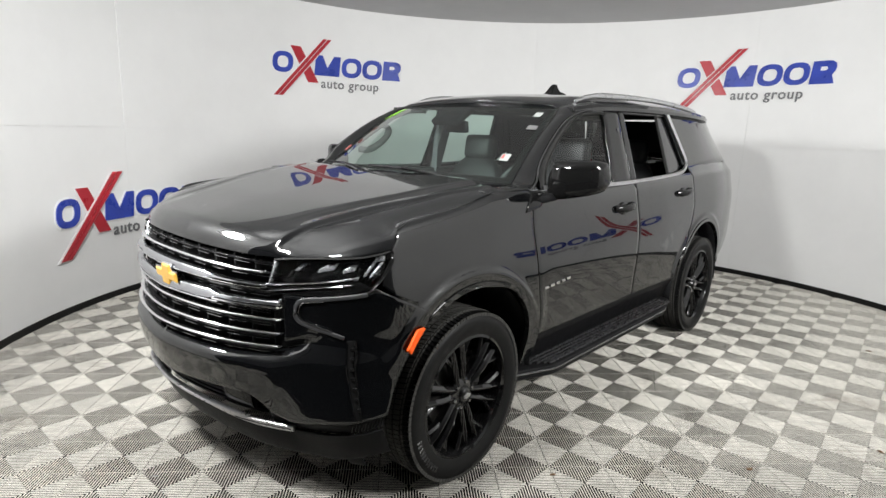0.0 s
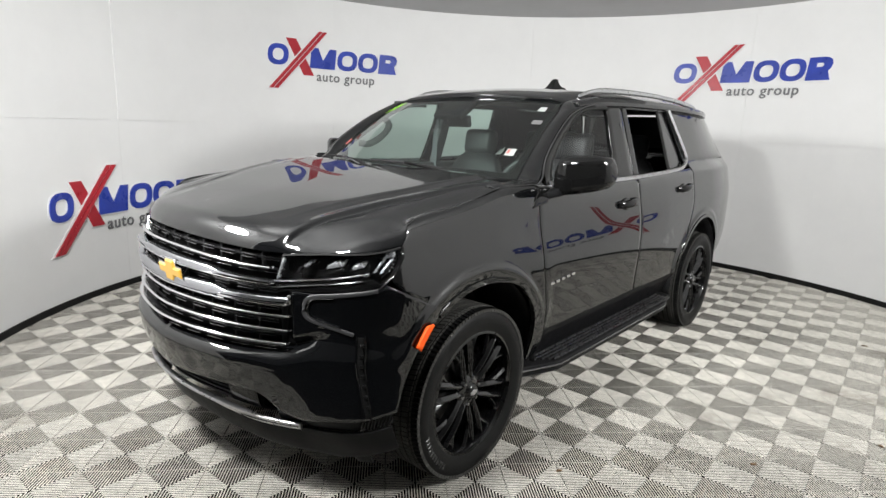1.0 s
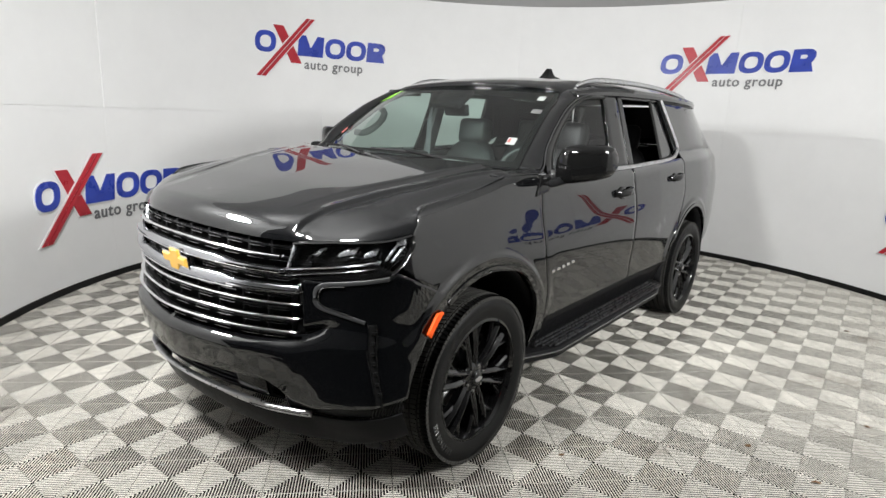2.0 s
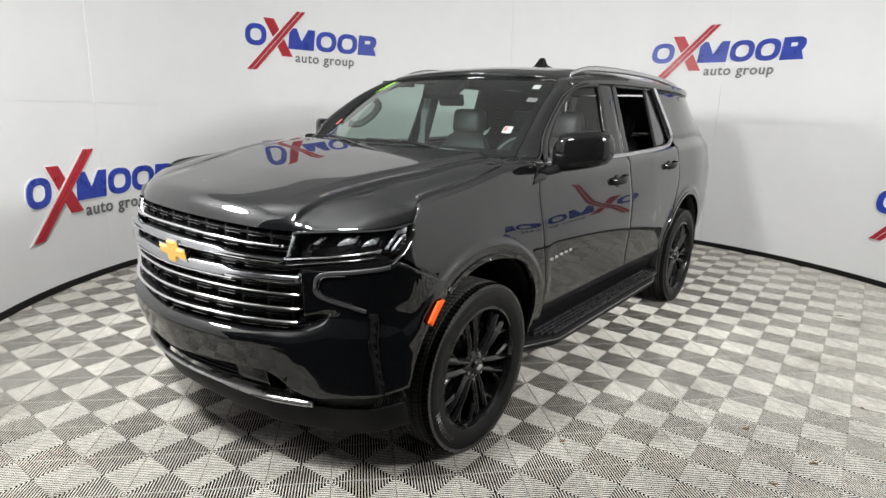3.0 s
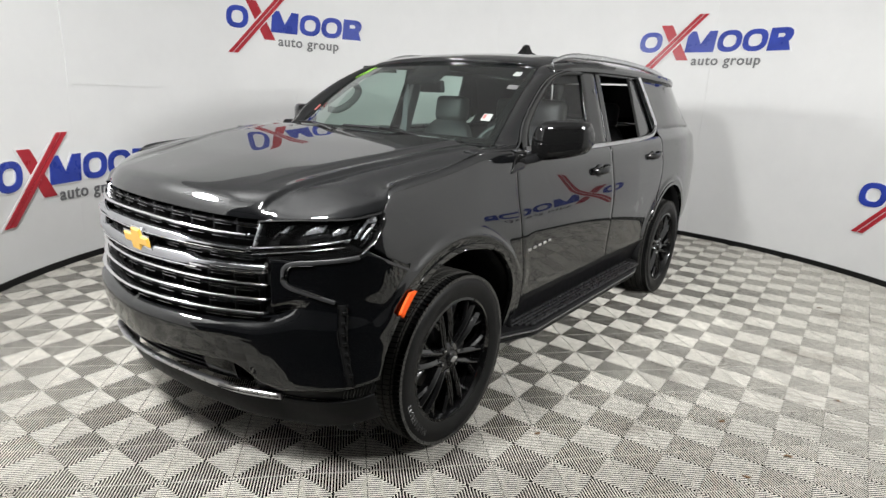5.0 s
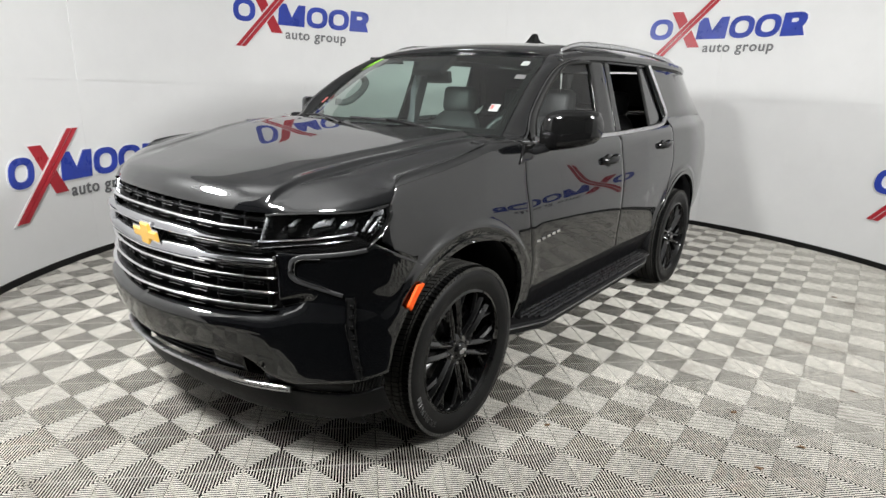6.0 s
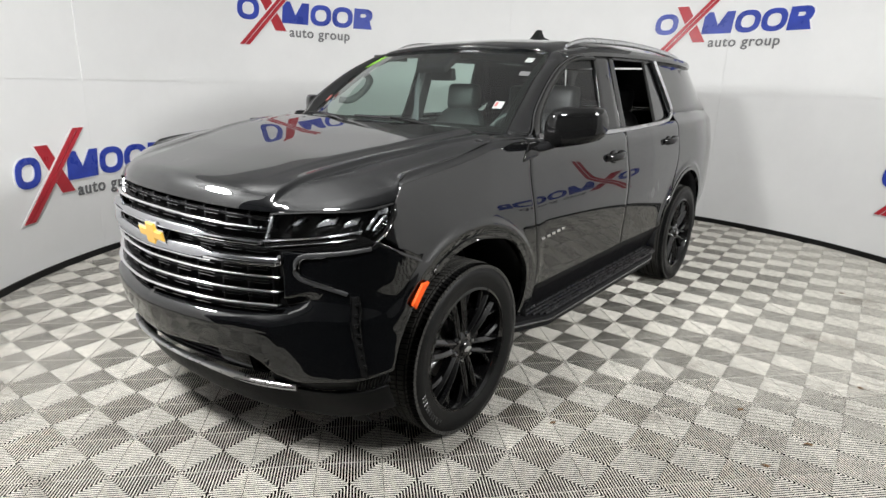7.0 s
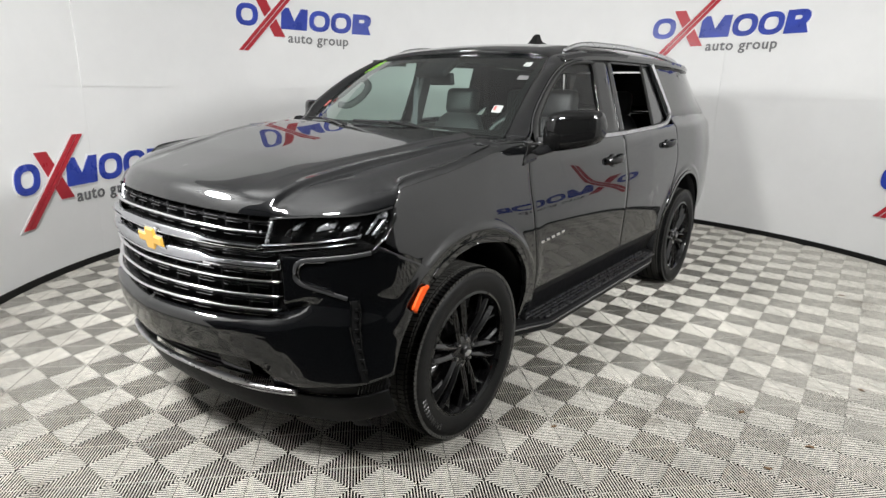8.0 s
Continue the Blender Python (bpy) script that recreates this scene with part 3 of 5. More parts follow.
def uz_patch(name, b, t, l, r, nu, nv, s, out, material, parent, label="", th=0.0):
    """A panel on the nose between four borders given as (u, z)."""
    g = coons(b, t, l, r, nu, nv)
    bm = bmesh.new()
    grid(bm, [[front_u(q.x, q.y, out, s) for q in col] for col in g])
    outward(bm, (0.6, 0, 0.8))
    ob = part(name, bm, material, parent, label)
    if th:
        thick(ob, th, 0.002)
    return ob


def uz_block(name, pts, out, depth, s, material, parent, label=""):
    """A solid block on the nose with the (u, z) outline pts."""
    bm = bmesh.new()
    f = [bm.verts.new(front_u(u, z, out, s)) for u, z in pts]
    k = [bm.verts.new(front_u(u, z, out - depth, s)) for u, z in pts]
    bm.faces.new(f)
    bm.faces.new(k[::-1])
    n = len(pts)
    for i in range(n):
        bm.faces.new((f[i], f[(i + 1) % n], k[(i + 1) % n], k[i]))
    bmesh.ops.recalc_face_normals(bm, faces=list(bm.faces))
    bmesh.ops.bevel(bm, geom=list(bm.edges), offset=0.0025, segments=2, affect="EDGES", profile=0.5)
    return part(name, bm, material, parent, label, smooth=50)


def uz_strip(name, pts, out, wide, deep, s, material, parent, label="", n=24):
    """A rounded strip along (u, z) points on the nose."""
    bm = bmesh.new()
    sweep(bm, [front_u(p.x, p.y, out, s) for p in spline([(a, b, 0) for a, b in pts], n)], oval(deep, wide, 8))
    return part(name, bm, material, parent, label)


def u_of(y):
    return min(range(121), key=lambda k: abs(FRONT[k].y - abs(y))) / 120


U_C = u_of(0.668)                                  # where the grille ends


def bumper_out(u, v):
    w = step1(u, 0.56, 0.70)
    o = 0.020 * (1 - max(0.0, 2 * v - 1) ** 3.0) - 0.034 * max(0.0, (v - 0.80) / 0.20) ** 2
    return o * (1 - w) + (0.006 + 0.006 * math.sin(math.pi * v)) * w


def Z_FOOT(u):
    """Lower edge of the painted bumper."""
    return soft1(u, (0, 0.28, 0.42, 0.47, 0.51, 0.57, 0.69, 0.78, 0.85, 0.95), (0.530, 0.552, 0.556, 0.524, 0.474, 0.455, 0.474, 0.485, 0.503, 0.525))


def Z_MID(u):
    """Lower edge of the grille, carried on round the corner."""
    return soft1(u, (0, 0.33, 0.51, 0.60, 0.64, 0.75, 1.1), (0.722, 0.730, 0.740, 0.770, 0.785, 0.790, 0.780))


def Z_TOP(u):
    """Lower edge of the headlight, then the seam down to the wheel arch."""
    return lerp1(u, (0.55, 0.633, 0.775, 0.842, 0.858, 1.06, 1.14), (0.978, 0.980, 1.002, 1.017, 1.030, 0.905, 0.845))


def arch_u(z):
    """u at which the bumper meets the wheel arch."""
    x = -math.sqrt(max(0.0, RA ** 2 - (z - HUB - 0.01) ** 2)) - nose(z)
    if x > FRONT[120].x:
        return 1 + (x - FRONT[120].x) / FRONT_LEN
    return lerp1(x, [p.x for p in FRONT], [k / 120 for k in range(121)])


def bumper_mesh():
    """One skin from wheel arch to wheel arch: the bar below the grille and both corners."""
    bm = bmesh.new()
    for s in (-1, 1):
        low, high = [], []
        for i in range(41):
            u = U_C * i / 40
            low.append([front_u(u, Z_FOOT(u) + (Z_MID(u) - Z_FOOT(u)) * j / 20, bumper_out(u, j / 20), s) for j in range(21)])
        for i in range(41):
            c = i / 40
            for rows, za, zb, n in ((low, Z_FOOT, Z_MID, 20), (high, Z_MID, Z_TOP, 14)):
                if i == 0 and rows is low:
                    continue
                col = []
                for j in range(n + 1):
                    v = j / n
                    ue = 1.0
                    for _ in range(8):
                        ue = 0.5 * ue + 0.5 * arch_u(za(ue) + (zb(ue) - za(ue)) * v)
                    u = U_C + c * (ue - U_C)
                    o = bumper_out(u, v) if rows is low else bumper_out(u, 1) + (0.006 - bumper_out(u, 1)) * step1(v, 0, 0.2)
                    col.append(front_u(u, za(u) + (zb(u) - za(u)) * v, o, s))
                rows.append(col)
        grid(bm, low)
        grid(bm, high)
    bmesh.ops.remove_doubles(bm, verts=bm.verts, dist=0.0012)
    bmesh.ops.recalc_face_normals(bm, faces=list(bm.faces))
    return outward(bm, (0.6, 0, 0.8))


bumper = thick(part("front_bumper", bumper_mesh(), M_PAINT, car, "gloss black front bumper", smooth=50), 0.012, 0.002)

# lower valance, textured strip and satin lip
V_LINE = lambda u: soft1(u, (0, 0.40, 0.56, 0.68, 0.78, 0.88, 0.95), (0.435, 0.415, 0.396, 0.410, 0.426, 0.458, 0.470))
V_BOT = lambda u: soft1(u, (0, 0.20, 0.43, 0.63, 0.74, 0.85, 0.92), (0.325, 0.295, 0.265, 0.255, 0.284, 0.324, 0.345))
front_panel("front_valance", V_BOT, V_LINE, 0, 0.868, 1, M_GREYPLASTIC, 60, 8, lambda u, v: 0.010 * math.sin(math.pi * min(1.0, 0.35 + 0.65 * v)) + 0.004, both=True, label="dark grey plastic valance")
for s in (-1, 1):
    strip = front_panel("bumper_strip", lambda u: V_LINE(u) + 0.002, lambda u: Z_FOOT(u) - 0.003, 0.475, 0.880, s, M_PLASTIC, 30, 4, -0.014, label="textured black strip below the paint")
    for k in range(10):
        u = 0.775 + 0.010 * k
        uz_strip("strip_rib", [(u, V_LINE(u) + 0.006), (u + 0.012, Z_FOOT(u + 0.012) - 0.008)], -0.004, 0.005, 0.006, s, M_GLOSSBLACK, strip, n=4)
front_panel("lower_intake", lambda u: 0.425, lambda u: 0.562, 0, 0.44, 1, M_DARK, 30, 4, -0.045, both=True, label="dark lower air intake")
for z in (0.468, 0.489, 0.510, 0.531):
    bm = bmesh.new()
    sweep(bm, [front_at(y, z, -0.028) for y in np.linspace(-0.345, 0.345, 28)], [(-0.012, -0.003), (0.012, -0.003), (0.012, 0.003), (-0.012, 0.003)])
    part("intake_slat", bm, M_PLASTIC, car)
bm = bmesh.new()
sweep(bm, [front_at(y, 0.450 - 0.040 * abs(y), 0.012) for y in np.linspace(-0.49, 0.49, 60)], oval(0.030, 0.017, 10, 0.7), scale=lambda u: 0.6 + 0.4 * min(1, 6 * min(u, 1 - u)))
part("chrome_lip", bm, M_SATIN, car, "satin silver lip under the bumper")
for s in (-1, 1):
    bm = bmesh.new()
    sweep(bm, [front_at(s * y, 0.416 - 0.03 * (y - 0.30), 0.012) for y in np.linspace(0.27, 0.668, 24)], oval(0.020, 0.028, 10, 0.6), scale=lambda u: 0.25 + 0.75 * min(1, 1.6 * u))
    tip = part("skid_tip", bm, M_SATIN, car)
    bm = bmesh.new()
    sweep(bm, [front_at(s * y, 0.4155 - 0.03 * (y - 0.30), 0.023) for y in np.linspace(0.42, 0.662, 14)], oval(0.004, 0.004, 6))
    part("skid_groove", bm, M_PLASTIC, tip)
    # deflector in front of the wheel
    front_panel("bumper_foot", lambda u: 0.222, lambda u: 0.30, 0.69, 0.75, s, M_PLASTIC, 8, 3, -0.012)
    front_panel("fog_panel", lambda u: 0.448, lambda u: 0.554, u_of(0.350), u_of(0.500), s, M_GLOSSBLACK, 12, 4, -0.018, label="flat black panel beside the lower intake")
    bm = bmesh.new()
    sweep(bm, [front_at(s * y, 0.552 - 0.10 * max(0, y - 0.44), -0.002) for y in np.linspace(0.345, 0.520, 12)], oval(0.006, 0.004, 6))
    part("panel_edge", bm, M_SMOKE, car)
    for k in range(4):
        uz_strip("corner_slat", [(u_of(0.515), 0.512 - 0.014 * k), (u_of(0.585) - 0.006 * k, 0.488 - 0.012 * k)], -0.026, 0.005, 0.014, s, M_GLOSSBLACK, car, n=4)

# grille
grille = front_panel("grille", lambda u: lerp1(u, (0, 0.5, 0.62), (0.70, 0.725, 0.745)), lambda u: 1.125, 0, U_C + 0.01, 1, M_DARK, 40, 8, -0.050, both=True, th=0.01, label="black grille with horizontal chrome bars")


def grille_bar(name, z, hgt, dep, m, y0=0.656, out=0.0, label="", tilt=0.0, taper=None, y1=None, lean=0.0):
    """A bar from -y0 to y0, or from y0 to y1."""
    b = bmesh.new()
    ys = np.linspace(-y0, y0, 72) if y1 is None else np.linspace(y0, y1, 5)
    rows = []
    for y in ys:
        q = front_at(y, z + tilt * abs(y), out)
        k = taper(abs(y) / abs(y0)) if taper else 1.0
        rows.append([q + Vector((o[0] + lean * o[1] * k, 0, o[1] * k)) for o in oval(dep, hgt, 14, 0.45)])
    grid(b, [[r[j] for r in rows] for j in range(14)], close_u=True)
    b.faces.new([b.verts.new(v) for v in rows[0]])
    b.faces.new([b.verts.new(v) for v in rows[-1]])
    bmesh.ops.remove_doubles(b, verts=b.verts, dist=0.0002)
    bmesh.ops.recalc_face_normals(b, faces=list(b.faces))
    return part(name, b, m, grille, label)


for z in (0.769, 0.821, 0.879):
    grille_bar("grille_bar", z, 0.0088, 0.022, M_CHROME, out=0.004, label="thin chrome bar", lean=0.45)
grille_bar("grille_bar", 1.071, 0.0085, 0.022, M_CHROME, 0.585, 0.004, "thin chrome bar", -0.012, lean=0.45)
grille_bar("grille_bar_wide", 0.937, 0.040, 0.034, M_BAR, 0.664, 0.012, "wide grey chrome bar", 0.020, lambda a: 1.0 - 0.55 * step1(a, 0.50, 0.58), lean=0.30)
grille_bar("grille_bar", 0.916, 0.006, 0.036, M_CHROME, 0.40, 0.015, "bright lower edge of the wide bar", 0.012)
grille_bar("grille_bar_wide", 1.020, 0.028, 0.034, M_BAR, 0.600, 0.012, "wide grey chrome bar tapering outwards", -0.006, lambda a: 1.0 - 0.70 * step1(a, 0.45, 0.66), lean=0.30)
grille_bar("grille_bar", 1.005, 0.005, 0.036, M_CHROME, 0.600, 0.014, "bright lower edge of the wide bar", 0.003)
for s in (-1, 1):
    # stepped end of the lower wide bar
    grille_bar("bar_end", 0.9255, 0.010, 0.034, M_CHROME, s * 0.36, 0.011, "", 0.008, y1=s * 0.655)
    uz_block("bar_end", [(u_of(0.638), 0.930), (u_of(0.668), 0.930), (u_of(0.668), 0.968), (u_of(0.655), 0.968)], 0.020, 0.03, s, M_CHROME, grille)
    grille_bar("grille_line", 0.985, 0.005, 0.02, M_DARKCHROME, s * 0.30, -0.004, "", 0.010, y1=s * 0.64)
for z in (0.745, 0.795, 0.850, 0.902, 0.972, 1.048, 1.094):
    grille_bar("grille_slat", z, 0.010, 0.03, M_PLASTIC, 0.63, out=-0.034)
    # highlights on the black slats modelled as pairs of thin smoked chrome dashes
    for s in (-1, 1):
        for yc in (0.07, 0.205, 0.335, 0.465, 0.570):
            for dz in (-0.006, 0.006):
                grille_bar("grille_glint", z + dz, 0.0032, 0.012, M_SMOKE, s * (yc - 0.042), -0.016, y1=s * (yc + 0.042))
for y in (-0.62, -0.52, -0.40, -0.27, -0.14, 0.0, 0.14, 0.27, 0.40, 0.52, 0.62):
    for z0, z1 in ((0.735, 0.905), (1.040, 1.112)):
        p = front_at(y, (z0 + z1) / 2, -0.048)
        bm = bmesh.new()
        rbox(bm, p.x, p.y, p.z, 0.03, 0.014, z1 - z0, 0.004, 2)
        part("grille_post", bm, M_PLASTIC, grille)
# emblem: a plain gold cross shape with slanted ends and a chrome edge
e0 = front_at(0, 0.968, 0.026)
emb = [(1.0 * a - 0.022, 0.72 * c) for a, c in [(-0.105, -0.026), (-0.040, -0.026), (-0.040, -0.062), (0.028, -0.062), (0.040, -0.026), (0.092, -0.026), (0.105, 0.026), (0.040, 0.026), (0.040, 0.062), (-0.028, 0.062), (-0.040, 0.026), (-0.092, 0.026)]]
for nm, grow, dep, m, lab in (("emblem", 0.0, 0.010, M_GOLD, "plain gold cross-shaped emblem"), ("emblem_edge", 0.008, 0.006, M_CHROME, "chrome edge of the emblem")):
    bm = bmesh.new()
    o = [(e0.x, y, e0.z + z) for y, z in grown(emb, grow)]
    fv = [bm.verts.new((x - 0.5 * dep, y, z)) for x, y, z in o]
    bv = [bm.verts.new((x + 0.03, y, z)) for x, y, z in o]
    front = bm.faces.new(fv)
    for k in range(len(o)):
        bm.faces.new((fv[k], fv[(k + 1) % len(o)], bv[(k + 1) % len(o)], bv[k]))
    bmesh.ops.recalc_face_normals(bm, faces=list(bm.faces))
    if nm == "emblem":
        bmesh.ops.inset_region(bm, faces=[front], thickness=0.008, depth=0.006)
    part(nm, bm, m, grille, lab, smooth=20)

# headlights
for s in (-1, 1):
    lamp_b = [(0.500, 0.984), (0.633, 0.984), (0.775, 1.006), (0.842, 1.021)]
    lamp_t = [(0.512, 1.114), (0.654, 1.131), (0.779, 1.142), (0.833, 1.153), (0.872, 1.166)]
    lamp_l = [(0.500, 0.984), (0.503, 1.02), (0.512, 1.114)]
    lamp_r = [(0.842, 1.021), (0.876, 1.065), (0.892, 1.120), (0.872, 1.166)]
    hl = uz_patch("headlight", lamp_b, lamp_t, lamp_l, lamp_r, 24, 6, s, -0.055, M_GLOSSBLACK, car, "slim headlight with three lamp modules under a clear lens", 0.006)
    uz_patch("lens", lamp_b, lamp_t, lamp_l, lamp_r, 36, 8, s, 0.004, M_LENS, hl, "clear lens").visible_shadow = False
    uz_strip("lamp_frame", lamp_t, -0.004, 0.010, 0.030, s, M_GLOSSBLACK, hl)
    uz_strip("lamp_frame", [(0.842, 1.021), (0.876, 1.065), (0.892, 1.120), (0.874, 1.164)], -0.004, 0.008, 0.030, s, M_GLOSSBLACK, hl)
    uz_patch("lamp_skirt", [(0.500, 0.982), (0.633, 0.982), (0.775, 1.004), (0.842, 1.019)], [(0.497, 1.010), (0.629, 1.029), (0.704, 1.043), (0.792, 1.062), (0.848, 1.030)], [(0.500, 0.982), (0.497, 1.010)], [(0.842, 1.019), (0.848, 1.030)], 24, 3, s, -0.003, M_GLOSSBLACK, hl, th=0.01)
    uz_strip("light_strip", [(0.488, 1.014), (0.56, 1.024), (0.629, 1.034), (0.704, 1.049), (0.795, 1.069)], -0.001, 0.0085, 0.014, s, M_CHROME, hl, "bright strip along the lower edge")
    uz_strip("light_strip", [(0.490, 0.990), (0.56, 1.001), (0.625, 1.013), (0.704, 1.028), (0.787, 1.045)], 0.001, 0.0038, 0.008, s, M_SMOKE, hl)
    uz_block("light_strip", [(0.776, 1.044), (0.792, 1.048), (0.806, 1.073), (0.792, 1.071)], -0.004, 0.012, s, M_LAMPSILVER, hl)
    uz_block("light_strip", [(0.500, 1.022), (0.507, 1.022), (0.522, 1.106), (0.512, 1.106)], -0.003, 0.02, s, M_LAMPSILVER, hl, "upright bright strip at the inner end")
    for pts in ([(0.577, 1.074), (0.594, 1.071), (0.618, 1.104), (0.600, 1.100)],
                [(0.657, 1.073), (0.714, 1.089), (0.722, 1.114), (0.682, 1.104), (0.662, 1.089)],
                [(0.746, 1.077), (0.783, 1.090), (0.792, 1.114), (0.764, 1.107), (0.745, 1.090)]):
        uz_block("lamp_module", pts, -0.020, 0.022, s, M_LAMPSILVER, hl, "bright slanted lamp module")
        a, b = pts[0], pts[1]
        uz_block("lamp_module", [(a[0] - 0.022, a[1] - 0.028), (a[0] - 0.010, a[1] - 0.026), (a[0] - 0.002, a[1] + 0.004), (a[0] - 0.010, a[1] - 0.002)], -0.022, 0.012, s, M_SMOKE, hl)
        uz_strip("lamp_module", [(a[0] - 0.022, a[1] - 0.029), (a[0] + 0.010, a[1] - 0.028), (b[0] + 0.008, b[1] - 0.022), (b[0] + 0.018, b[1] + 0.012)], -0.020, 0.003, 0.012, s, M_SMOKE, hl, n=10)
        uz_block("lamp_shade", [(a[0] - 0.004, a[1] - 0.024), (b[0] + 0.004, b[1] - 0.018), (b[0] + 0.006, b[1] - 0.006), (a[0] + 0.004, a[1] - 0.006)], -0.026, 0.02, s, M_GLOSSBLACK, hl)
    uz_block("light_strip", [(0.815, 1.072), (0.824, 1.074), (0.852, 1.146), (0.838, 1.142)], -0.010, 0.012, s, M_LAMPSILVER, hl)
    uz_block("light_strip", [(0.834, 1.068), (0.842, 1.070), (0.872, 1.126), (0.862, 1.126)], -0.008, 0.012, s, M_LAMPSILVER, hl)
    uz_block("light_strip", [(0.846, 1.128), (0.872, 1.130), (0.868, 1.154), (0.850, 1.148)], -0.008, 0.012, s, M_LAMPSILVER, hl)
    for k in range(4):
        for j in range(3):
            uc, zc = 0.846 + 0.009 * k, 1.056 + 0.013 * j + 0.010 * k
            uz_block("lamp_rib", [(uc, zc), (uc + 0.006, zc + 0.002), (uc + 0.006, zc + 0.008), (uc, zc + 0.006)], -0.008, 0.008, s, M_DARKCHROME, hl)
    # C-shaped grey surround below
    uz_strip("surround", [(0.835, 1.008), (0.775, 0.996), (0.70, 0.983), (0.640, 0.972), (0.612, 0.958), (0.600, 0.935), (0.598, 0.905), (0.606, 0.884), (0.630, 0.869), (0.704, 0.849), (0.762, 0.829)], 0.008, 0.017, 0.008, s, M_SURROUND, hl, "grey C-shaped surround", 60)
    uz_strip("surround_line", [(0.70, 0.972), (0.640, 0.963), (0.621, 0.950), (0.613, 0.930), (0.613, 0.904), (0.621, 0.889), (0.650, 0.876), (0.72, 0.857)], 0.0115, 0.004, 0.006, s, M_SMOKE, hl, "", 44)
    # vertical air vent
    vent = uz_patch("air_curtain_vent", [(0.796, 0.505), (0.814, 0.500)], [(0.772, 0.822), (0.797, 0.822)], [(0.796, 0.505), (0.788, 0.62), (0.772, 0.822)], [(0.814, 0.500), (0.812, 0.62), (0.797, 0.822)], 3, 14, s, 0.0125, M_DARK, car, "narrow black vent in the bumper corner", 0.004)
    uz_strip("vent_rim", [(0.772, 0.822), (0.782, 0.72), (0.790, 0.62), (0.796, 0.505)], 0.013, 0.006, 0.006, s, M_PAINT, vent)
    uz_strip("vent_rim", [(0.797, 0.822), (0.808, 0.76), (0.813, 0.62), (0.814, 0.500)], 0.013, 0.008, 0.008, s, M_GLOSSBLACK, vent)
    for t in np.linspace(0.06, 0.94, 7):
        uc, zc = 0.786 + 0.020 * t, 0.806 - 0.275 * t
        uz_block("vent_tooth", [(uc, zc - 0.008), (uc + 0.013, zc - 0.008), (uc + 0.013, zc + 0.008), (uc, zc + 0.008)], 0.018, 0.008, s, M_GLOSSBLACK, vent)
    # side marker on the arch
    bm = bmesh.new()
    g = []
    for k in range(9):
        t = k / 8
        a = radians(129.0 + 13.0 * t)
        row = []
        for f, up in ((0.0, 0.0), (0.12, 0.009), (0.88, 0.009), (1.0, 0.0)):
            r = RA + 0.010 - 0.012 * t + 0.044 * f
            aa = a + radians(3.5) * f * (1 - t)
            x, z = r * math.cos(aa), HUB + 0.01 + r * math.sin(aa)
            row.append(Vector((x, s * (side_w(x, z) + 0.010 + up), z)))
        g.append(row)
    grid(bm, g)
    outward(bm, (0, 0, 0.8))
    thick(part("side_marker", bm, M_ORANGE, car, "orange side marker on the wheel arch"), 0.010)

# hood
HOOD_U = 0.872


def hood_pt(u, v):
    """u 0..1 middle to side, v 0..1 from the lip to the windscreen."""
    zl = lerp1(u, (0, 0.5, 0.62, 0.75, 0.9, 1), (1.122, 1.120, 1.122, 1.136, 1.148, 1.174))
    f = front_u(HOOD_U * u, zl, 0.0)
    f.x += 0.005
    ry = 0.885 * math.sin(u * math.pi / 2) ** 0.92
    r = Vector((lerp1(u, (0, 0.5, 0.85, 1), (0.31, 0.31, 0.25, 0.150)), ry, lerp1(u, (0, 0.6, 1), (1.380, 1.376, 1.352))))
    x = f.x + (r.x - f.x) * v
    y = f.y + (r.y - f.y) * min(1, v * 1.1)
    sc = soft1(v, (0, 0.01, 0.02, 0.05, 0.10, 0.16, 0.26, 0.40, 0.55, 0.75, 1), (0, 0.125, 0.165, 0.225, 0.287, 0.345, 0.43, 0.55, 0.67, 0.83, 1))
    sk = 1.3 * v / (v + 0.3)
    k = u ** 2.4
    k += (1 - k) * step1(u, 0.52, 0.68) * (1 - step1(v, 0.06, 0.30))
    z = f.z + (r.z - f.z) * (sc * (1 - k) + sk * k)
    # shoulder ridge and, further in, the crease of the raised middle
    yr = min(0.605 + 0.03 * v + 0.42 * v * v, 0.62 + 0.24 * v)
    z += 0.024 * (0.5 - 0.5 * math.tanh((y - yr) / 0.007)) * step1(v, 0.0, 0.06) * (1 - 0.6 * v)
    yc = yr - 0.135
    z += 0.0085 * (0.5 - 0.5 * math.tanh((y - yc) / 0.010)) * step1(v, 0.06, 0.40) * (1 - 0.4 * v)
    if yc < y < yr:
        z -= 0.006 * math.sin(math.pi * (y - yc) / (yr - yc)) ** 2 * step1(v, 0.05, 0.35)
    # the outer edge lies along the top of the front wing
    w = step1(u, 0.72, 1.0) * step1(v, 0.03, 0.09)
    if w > 0:
        xe = max(x, -0.462)
        z += w * (belt(xe) + 0.002 - hood_edge(v))
        y += w * (side_w(xe, belt(xe) - 0.004) - 0.004 - hood_side(v))
    return Vector((x, y, z))


def hood_edge(v):
    """Height of the unblended outer edge."""
    sk = 1.3 * v / (v + 0.3)
    return 1.174 + (1.352 - 1.174) * sk


def hood_side(v):
    """Half width of the unblended outer edge."""
    y0 = front_u(HOOD_U, 1.174).y
    return y0 + (0.885 - y0) * min(1, v * 1.1)


